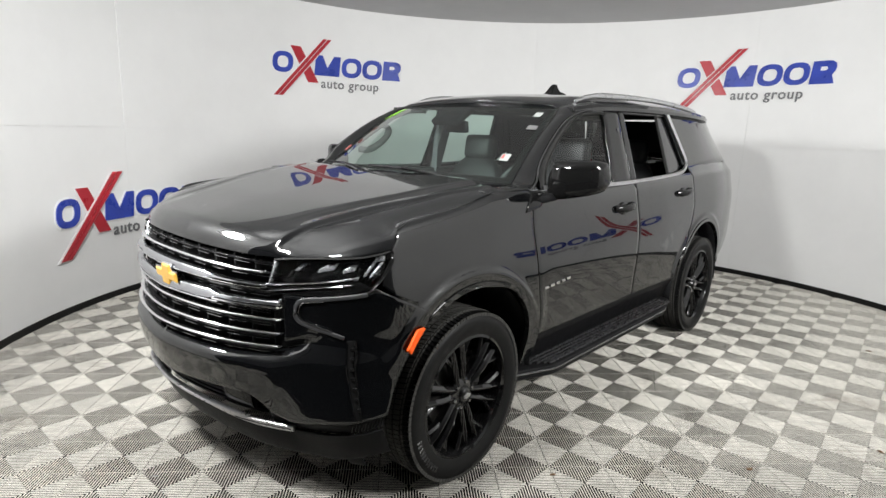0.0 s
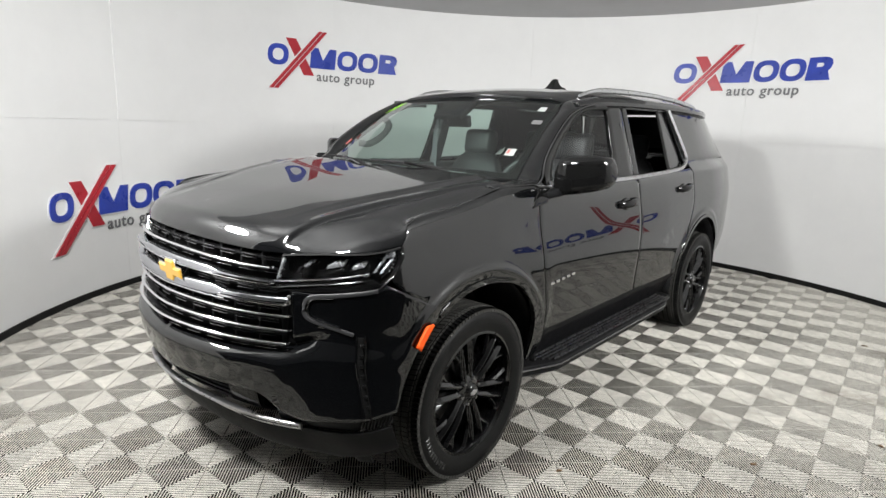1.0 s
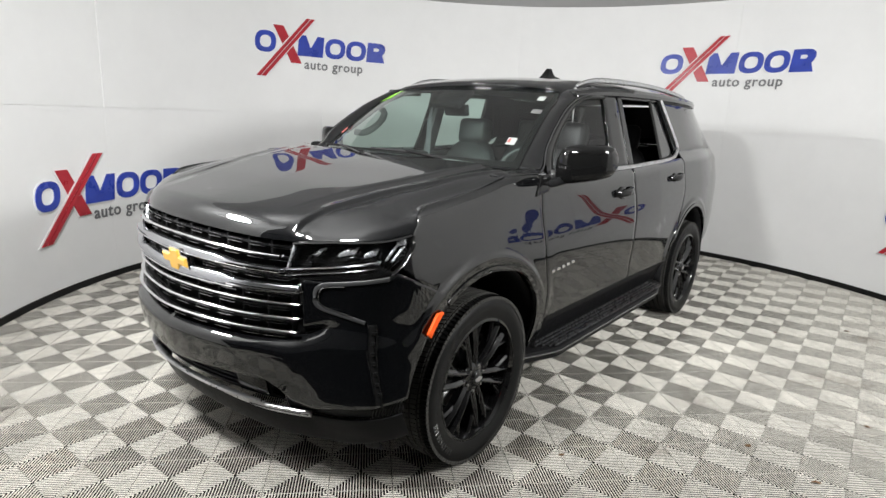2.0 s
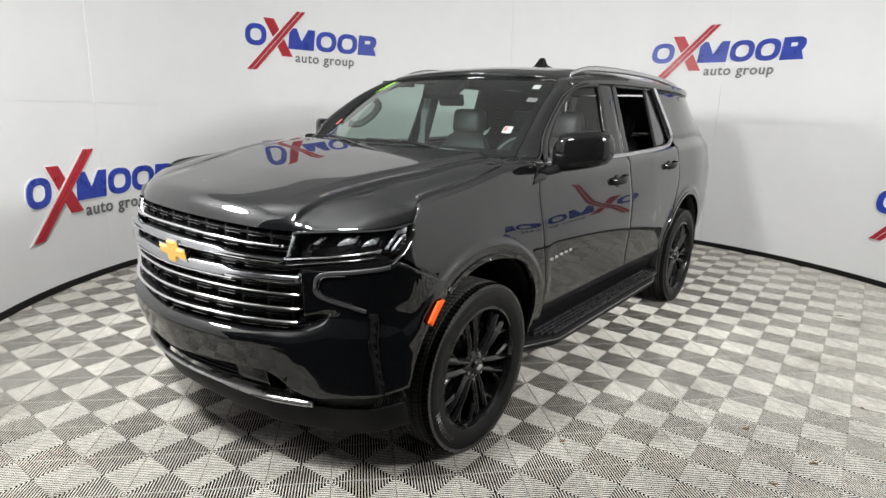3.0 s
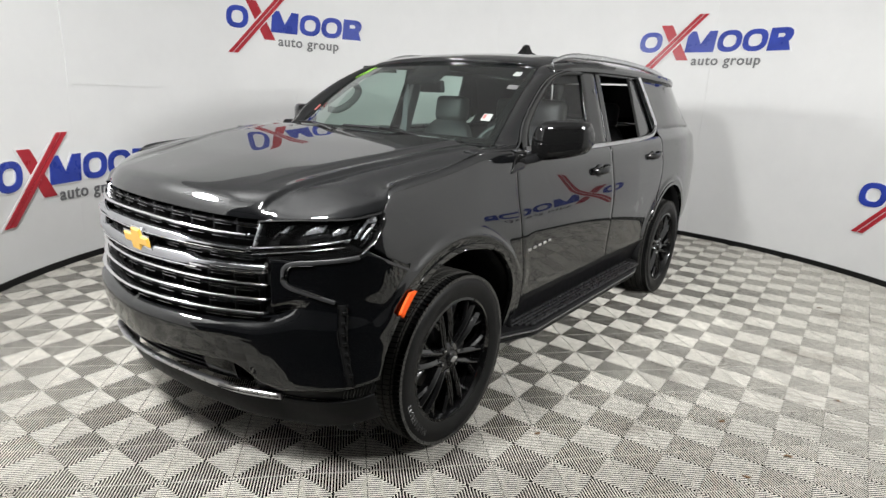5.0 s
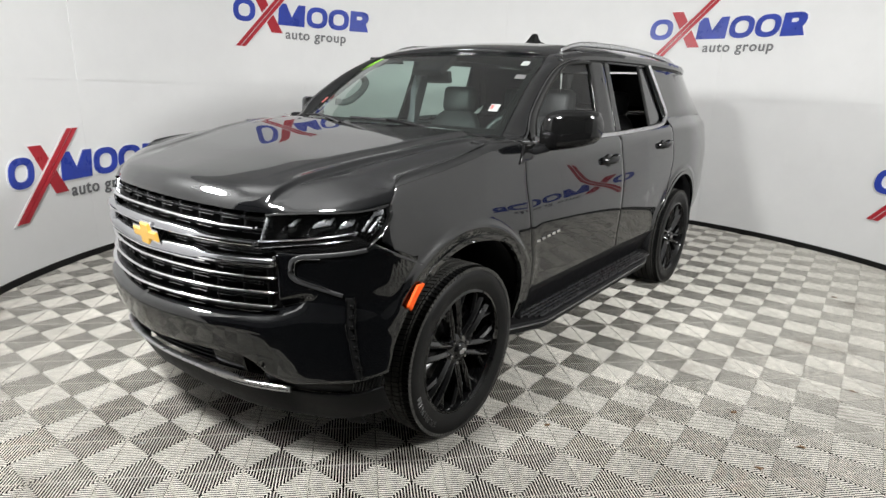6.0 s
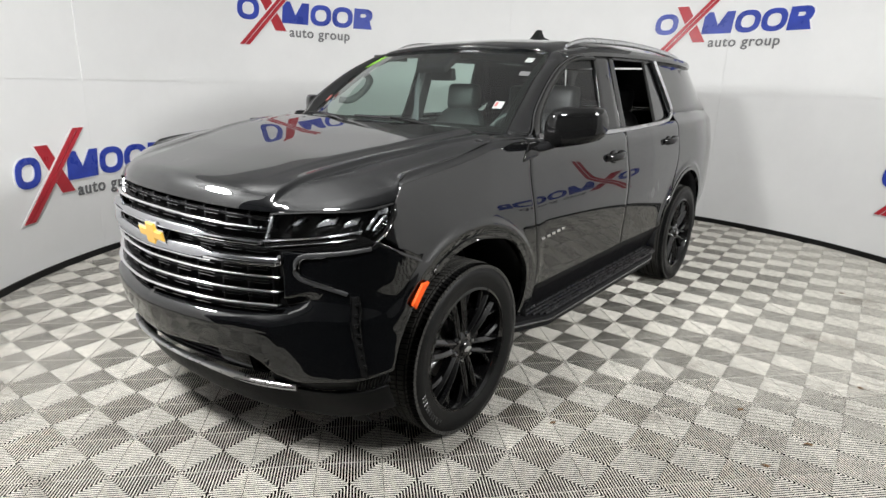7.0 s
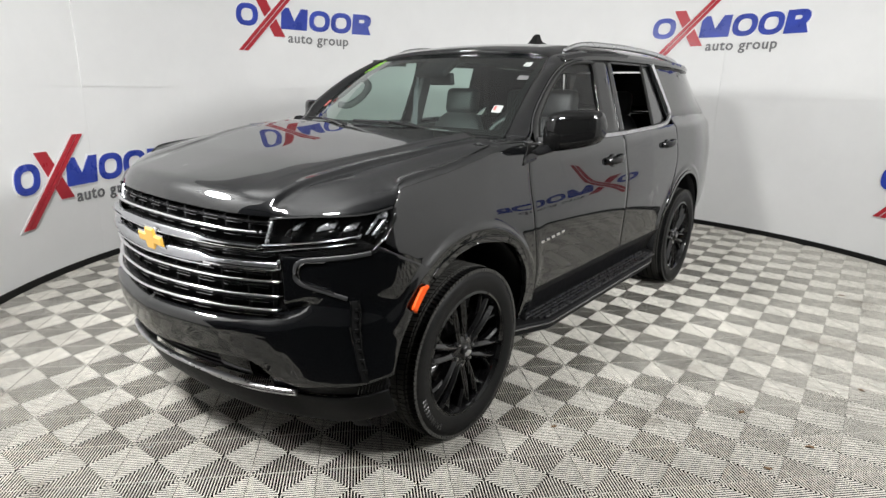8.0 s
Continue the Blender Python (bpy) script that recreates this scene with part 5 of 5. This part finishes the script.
def seat(name, x, y, w, parent):
    b = bmesh.new()
    rows = []
    for k in range(15):
        t = k / 14
        zz = 0.92 + 0.50 * t
        xx = x + 0.10 + 0.16 * t
        ww = w * lerp1(t, (0, 0.15, 0.7, 0.92, 1), (0.92, 1.0, 0.96, 0.72, 0.52))
        dd = lerp1(t, (0, 0.5, 0.9, 1), (0.17, 0.15, 0.11, 0.06))
        rows.append([Vector((xx + dd * q[1], y + ww * q[0], zz)) for q in oval(1, 1, 18, 0.55)])
    grid(b, [[rows[k][j] for k in range(15)] for j in range(18)], close_u=True)
    b.faces.new([b.verts.new(p) for p in rows[-1]])
    bmesh.ops.remove_doubles(b, verts=b.verts, dist=0.0005)
    bmesh.ops.recalc_face_normals(b, faces=list(b.faces))
    back = part("seat", b, M_LEATHER, parent, "black leather seat")
    b = bmesh.new()
    rbox(b, x - 0.12, y, 0.92, 0.52, w, 0.18, 0.05, 3)
    part("cushion", b, M_LEATHER, back)
    b = bmesh.new()
    rbox(b, 0, 0, 0, 0.11, 0.29, 0.20, 0.045, 3, pose(x + 0.275, y, 1.505, 0, 8, 0))
    part("headrest", b, M_LEATHER, back)
    for d in (-0.07, 0.07):
        b = bmesh.new()
        sweep(b, [(x + 0.27, y + d, 1.38), (x + 0.275, y + d, 1.45)], oval(0.012, 0.012, 8))
        part("headrest_post", b, M_STEEL, back)
    return back


for y in (-0.42, 0.42):
    seat("seat", 1.50, y, 0.52, car)
for y in (-0.44, 0.44):
    seat("seat", 2.44, y, 0.54, car)
bm = bmesh.new()
rbox(bm, 0, 0, 0, 0.035, 0.235, 0.075, 0.012, 3, pose(1.02, 0.03, 1.655, 0, -8, -14))
rv = part("rear_view_mirror", bm, M_PLASTIC, car, "black rear-view mirror")
bm = bmesh.new()
sweep(bm, [(1.01, 0.0, 1.66), (0.99, 0.0, 1.71), (0.96, 0.0, 1.745)], oval(0.025, 0.025, 8))
part("mirror_stem", bm, M_PLASTIC, rv)
# grab handles on the windscreen pillars
for s in (-1, 1):
    bm = bmesh.new()
    sweep(bm, spline([(0.79, s * 0.775, 1.475), (0.85, s * 0.738, 1.472), (0.93, s * 0.722, 1.510), (1.00, s * 0.715, 1.565), (1.03, s * 0.720, 1.62), (1.00, s * 0.745, 1.66)], 24), oval(0.055, 0.046, 10))
    part("grab_handle", bm, M_TRIMGREY, car, "dark grab handle on the pillar")
    bm = bmesh.new()
    sweep(bm, spline([(0.72, s * 0.79, 1.485), (0.80, s * 0.775, 1.540), (1.04, s * 0.73, 1.70), (1.20, s * 0.71, 1.765)], 16), oval(0.075, 0.05, 8))
    part("pillar_trim", bm, M_TRIMGREY, car)
    bm = bmesh.new()
    sweep(bm, [(1.69 + 0.02 * t, s * (0.86 - 0.14 * t), 1.27 + 0.51 * t) for t in np.linspace(0, 1, 8)], oval(0.12, 0.05, 8, 0.7), up=(0, 1, 0))
    bp = part("pillar_trim", bm, M_TRIMGREY, car)
    bm = bmesh.new()
    sweep(bm, [(1.65, s * 0.80, 1.68), (1.63, s * 0.80, 1.33), (1.59, s * 0.79, 1.05)], oval(0.05, 0.006, 6))
    part("seat_belt", bm, M_INK, bp)

# stickers on the windscreen, from inside
def sticker(u, v, wu, wv, m, name="sticker", lab="", parent=None, dz=0.0, skew=0.0):
    b = bmesh.new()
    grid(b, [[ws_pt(u + wu * a + skew * c, v + wv * c) + Vector((-0.002 - dz, 0, 0.002 + dz)) for c in (0, 0.5, 1)] for a in (0, 0.5, 1)])
    return part(name, b, m, parent or windshield, lab)


st = sticker(-0.905, 0.205, 0.06, 0.07, M_PAPER, "sticker", "small white sticker with a red mark")
sticker(-0.868, 0.225, 0.016, 0.04, M_PAPERRED, "print", parent=st, dz=0.001)
sticker(-0.91, 0.775, 0.06, 0.075, M_PAPER, "sticker", "small pale sticker")
sticker(-0.955, 0.575, 0.075, 0.06, M_TRIMGREY, "sticker", "small faint sticker")
for u, v, w, h in ((0.955, 0.70, 0.018, 0.21), (0.922, 0.73, 0.014, 0.20), (0.885, 0.76, 0.018, 0.17)):
    sticker(u, v, w, h, M_LIME, "painted_bar", "lime green painted bar", skew=-0.02)
sticker(0.93, 0.20, 0.05, 0.07, M_PAPERRED, "tag", "small red tag")


# ---------------------------------------------------------------- wheels
def wheel(x, s, steer=0.0):
    base = part("wheel", lathe(bmesh.new(), [(0.0, -0.02), (0.10, -0.02), (0.12, -0.03), (0.265, -0.11), (0.275, -0.115), (0.278, 0.105), (0.285, 0.118), (0.299, 0.120), (0.299, 0.127), (0.287, 0.130), (0.278, 0.112), (0.270, 0.02), (0.262, -0.06), (0.12, -0.012), (0.0, -0.005)], 64), M_RIM, car, "gloss black six-twin-spoke alloy wheel")
    base.matrix_basis = pose(x, s * 0.860, HUB, 0, 0, (180 if s < 0 else 0) + steer)
    # tyre
    R = R_TYRE
    prof = [(0.297, -0.118), (0.305, -0.128), (0.335, -0.137), (0.372, -0.137), (0.395, -0.126), (R - 0.010, -0.112), (R - 0.006, -0.1), (R - 0.006, 0.1), (R - 0.010, 0.112), (0.399, 0.122), (0.392, 0.129), (0.388, 0.130), (0.384, 0.134), (0.366, 0.1375), (0.345, 0.139), (0.341, 0.1375), (0.322, 0.137), (0.316, 0.133), (0.306, 0.1325), (0.297, 0.126)]
    tyre = part("tyre", lathe(bmesh.new(), prof, 80), M_RUBBER, base, "black road tyre")
    # carcass under the blocks near-black: shade in the tread grooves set by colour
    tyre.data.materials.append(M_DARK)
    for f in tyre.data.polygons:
        if math.hypot(f.center.x, f.center.z) > R - 0.014:
            f.material_index = 1
    for v in tyre.data.vertices:
        v.co.z = max(v.co.z, -HUB + 0.004)
    b = bmesh.new()
    rows = ((-0.106, 0.034), (-0.063, 0.034), (-0.021, 0.032), (0.021, 0.032), (0.063, 0.034), (0.106, 0.036))
    n = 112
    for j, (yc, wy) in enumerate(rows):
        for k in range(n):
            a = 2 * math.pi * (k + 0.5 * (j % 2)) / n
            sh = 0.0035 if 0 < j < 5 else 0.0
            r0, r1 = R - 0.008, R - (0.0 if 0 < j < 5 else 0.002)
            da = 2 * math.pi / n * (0.39 if 0 < j < 5 else 0.42)
            vs = []
            for rr, sh2 in ((r0, 0), (r1, 0)):
                for aa, yy in ((-da, -wy / 2), (da, -wy / 2), (da, wy / 2), (-da, wy / 2)):
                    rd = 0.022 if j in (0, 5) and yy * yc > 0 and rr == r1 else 0.0
                    g = a + aa + (sh / 0.02 * yy / R if sh else 0)
                    vs.append(b.verts.new(((rr - rd) * math.cos(g), yc + yy * (1.48 if j in (0, 5) and yy * yc > 0 else 1.0), (rr - rd) * math.sin(g))))
            for f in ((4, 5, 6, 7), (0, 1, 5, 4), (1, 2, 6, 5), (2, 3, 7, 6), (3, 0, 4, 7)):
                b.faces.new([vs[i] for i in f])
    for v in b.verts:
        v.co.z = max(v.co.z, -HUB + 0.001)
    bmesh.ops.recalc_face_normals(b, faces=list(b.faces))
    tagged(part("tread", b, M_TREAD, base, "", smooth=0), kind="stuff")
    # raised plain bars on the sidewall
    b = bmesh.new()
    for k in range(11):
        a = radians(-16 - 3.4 * k) if s < 0 else radians(196 + 3.4 * k)
        rbox(b, 0, 0, 0, 0.012, 0.004, 0.026, 0.001, 1, pose(0, 0, 0, 0, -math.degrees(a), 0) @ pose(0.355, 0.1385, 0, 0, 90, 0))
    part("sidewall_bars", b, M_RIB, base)
    # six pairs of spokes, each spoke forked towards the rim
    blade = [(-0.0165, -0.044), (0.0165, -0.044), (0.0165, -0.007), (0.0025, 0.0075), (-0.0025, 0.0075), (-0.0165, -0.007)]
    for k in range(6):
        for off in (-1, 1):
            a = radians(60 * k + 16)
            d, p = Vector((math.cos(a), 0, math.sin(a))), Vector((-math.sin(a), 0, math.cos(a)))
            b = bmesh.new()
            pts = []
            for t in np.linspace(0, 1, 9):
                yy = 0.090 + 0.012 * math.sin(math.pi * t * 0.9) + 0.006 * t
                pts.append(d * (0.055 + 0.232 * t) + p * ((0.019 + 0.020 * t) * off) + Vector((0, yy, 0)))
            sweep(b, pts, blade, up=(0, 1, 0), scale=lambda u: 1.0 + 0.15 * u)
            sp = part("spoke", b, M_RIM, base, smooth=25)
            b = bmesh.new()
            fork = [pts[3] + Vector((0, -0.003, 0))]
            for t in np.linspace(0.1, 1, 7):
                g = a + off * radians(9 + 12.0 * t)
                fork.append(Vector((math.cos(g) * (0.150 + 0.137 * t), 0.092 + 0.008 * t, math.sin(g) * (0.150 + 0.137 * t))))
            sweep(b, fork, blade, up=(0, 1, 0), scale=lambda u: 0.72 + 0.10 * u)
            fk = part("fork", b, M_RIM, sp, smooth=25)
            for q in (sp, fk):
                eb = q.modifiers.new("edge", "BEVEL")
                eb.width, eb.segments, eb.limit_method, eb.angle_limit = 0.0025, 2, "ANGLE", radians(25)
    part("hub_cap", lathe(bmesh.new(), [(0.0, 0.118), (0.028, 0.117), (0.036, 0.112), (0.042, 0.100), (0.075, 0.094), (0.085, 0.085), (0.088, 0.03), (0.0, 0.03)], 32), M_RIM, base)
    b = bmesh.new()
    rbox(b, 0, 0.1195, 0, 0.046, 0.004, 0.015, 0.0015)
    rbox(b, 0, 0.1198, 0, 0.018, 0.004, 0.026, 0.0015)
    part("cap_mark", b, M_SATIN, base, "small plain silver mark on the hub cap")
    for k in range(6):
        a = radians(60 * k + 46)
        b = bmesh.new()
        lathe(b, [(0.0, 0.104), (0.008, 0.103), (0.0105, 0.098), (0.0105, 0.06), (0.0, 0.06)], 6, Matrix.Translation((0.063 * math.cos(a), 0, 0.063 * math.sin(a))))
        part("lug_nut", b, M_SMOKE, base, smooth=20)
    part("brake_disc", lathe(bmesh.new(), [(0.06, 0.0), (0.175, 0.0), (0.175, 0.024), (0.06, 0.024)], 48), M_STEEL, base)
    b = bmesh.new()
    rbox(b, 0.15 if s > 0 else -0.15, 0.012, 0.06, 0.09, 0.07, 0.17, 0.015, 2)
    part("brake_caliper", b, M_STEEL, base)
    return base


for s in (-1, 1):
    wheel(0.0, s, 1.0)
    wheel(WB, s)


# ---------------------------------------------------------------- floor tiles, small litter
def tile_mesh():
    """One tile: in each of its four triangles the ribs run square to the edge."""
    b = bmesh.new()
    n, h, dep = 22, TILE / 2, 0.022
    pitch = TILE / n
    rw = pitch * 0.170
    flank = pitch * 0.085                          # ribs widen towards their foot

    def prism(pts, foot=None, top=0.0):
        foot = foot or pts
        # pale top band; below it the rib sides carry painted groove shade
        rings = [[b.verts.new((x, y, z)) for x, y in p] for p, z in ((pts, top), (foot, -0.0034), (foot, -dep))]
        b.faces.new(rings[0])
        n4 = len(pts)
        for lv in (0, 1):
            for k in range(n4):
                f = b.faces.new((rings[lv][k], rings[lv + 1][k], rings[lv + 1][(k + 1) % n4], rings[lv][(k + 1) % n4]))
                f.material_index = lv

    for q in range(4):
        m = Matrix.Rotation(q * math.pi / 2, 2)
        for k in range(n):
            x0 = -h + pitch * (k + 0.5) - rw / 2
            x1 = x0 + rw
            e = -h + 0.0027
            y0, y1 = -abs(x0), -abs(x1)
            if max(y0, y1) - e < 0.002:
                continue
            pts = [(x0, e), (x1, e), (x1, max(y1, e + 0.001) - 0.0012), (x0, max(y0, e + 0.001) - 0.0012)]
            wide = [(x + (flank if x > (x0 + x1) / 2 else -flank), y) for x, y in pts]
            prism([tuple(m @ Vector(p)) for p in pts], [tuple(m @ Vector(p)) for p in wide])
        prism([tuple(m @ Vector(p)) for p in ((-h + 0.0015, -h + 0.0015), (h - 0.0015, -h + 0.0015), (h - 0.0023, -h + 0.0023), (-h + 0.0023, -h + 0.0023))], top=-0.0026)
    return b


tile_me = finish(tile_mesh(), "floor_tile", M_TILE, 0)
tile_me.materials.append(M_TILESHADE)
ca, sa = math.cos(LAT_A), math.sin(LAT_A)
spots = []
for i in range(-22, 34):
    for j in range(-24, 32):
        x, y = LAT_X + TILE * (ca * (i + 0.5) - sa * (j + 0.5)), LAT_Y + TILE * (sa * (i + 0.5) + ca * (j + 0.5))
        r = math.hypot(x - CX, y - CY)
        ang = math.degrees(math.atan2(y - CY, x - CX)) % 360
        # tiles left out behind the view, so the bumper mirrors the dark slab
        if r < RAD + (-0.45 if 185 < ang < 262 else 0.12):
            spots.append((math.hypot(x + 1.0, y + 1.6), x, y))
spots.sort()
for d, x, y in spots[:300]:
    ob = new("floor_tile", tile_me)
    ob.matrix_basis = pose(x, y, random.uniform(-0.0006, 0.0006), 0, 0, math.degrees(LAT_A) + 90 * random.randint(0, 3))
    ob.parent = floor
src = np.empty(len(tile_me.vertices) * 3)
tile_me.vertices.foreach_get("co", src)
src = src.reshape(-1, 3)
polys = [tuple(p.vertices) for p in tile_me.polygons]
rest = spots[300:]
allv, allf = [], []
rot = np.array([[ca, -sa, 0], [sa, ca, 0], [0, 0, 1]])
base_v = src @ rot.T
for k, (d, x, y) in enumerate(rest):
    allv.append(base_v + np.array([x, y, random.uniform(-0.0006, 0.0006)]))
    o = k * len(src)
    allf.extend(tuple(i + o for i in p) for p in polys)
me = bpy.data.meshes.new("floor_tiles_far")
me.from_pydata(np.concatenate(allv).tolist(), [], allf)
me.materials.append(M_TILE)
me.materials.append(M_TILESHADE)
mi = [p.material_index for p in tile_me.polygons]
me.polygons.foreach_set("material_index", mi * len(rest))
far = new("floor_tiles", me)
far.parent = floor
tagged(far, kind="stuff")


# small litter on the floor
for k, (x, y, sz, m) in enumerate(((0.62, -2.18, 0.034, M_LEAF), (0.93, -2.30, 0.036, M_LEAF), (1.05, -1.98, 0.035, M_LEAF), (0.30, -1.30, 0.03, M_LEAF), (2.36, -1.28, 0.022, M_PAPER), (2.75, -1.02, 0.02, M_INK), (1.75, -2.45, 0.03, M_LEAF), (3.6, -2.2, 0.04, M_LEAF), (-1.05, 0.02, 0.02, M_PAPER), (3.1, -1.75, 0.03, M_LEAF))):
    bm = bmesh.new()
    n = 9
    ctr = bm.verts.new((0, 0, 0.004))
    rim = []
    for j in range(n):
        a = 2 * math.pi * j / n
        r = sz * (0.5 + 0.5 * random.random()) * (1.0 if j % 2 else 0.65)
        rim.append(bm.verts.new((r * math.cos(a), 0.5 * r * math.sin(a), 0.001 + 0.006 * random.random())))
    for j in range(n):
        bm.faces.new((ctr, rim[j], rim[(j + 1) % n]))
    lf = part("leaf" if m is M_LEAF else "scrap", bm, m)
    lf.matrix_basis = pose(x, y, 0.0015, 0, 0, 360 * random.random())
    thick(lf, 0.001)
    tagged(lf, "small dry brown leaf lying on the ribbed floor" if m is M_LEAF else "tiny scrap of litter lying on the ribbed floor", "leaf" if m is M_LEAF else "litter", "litter on the floor")
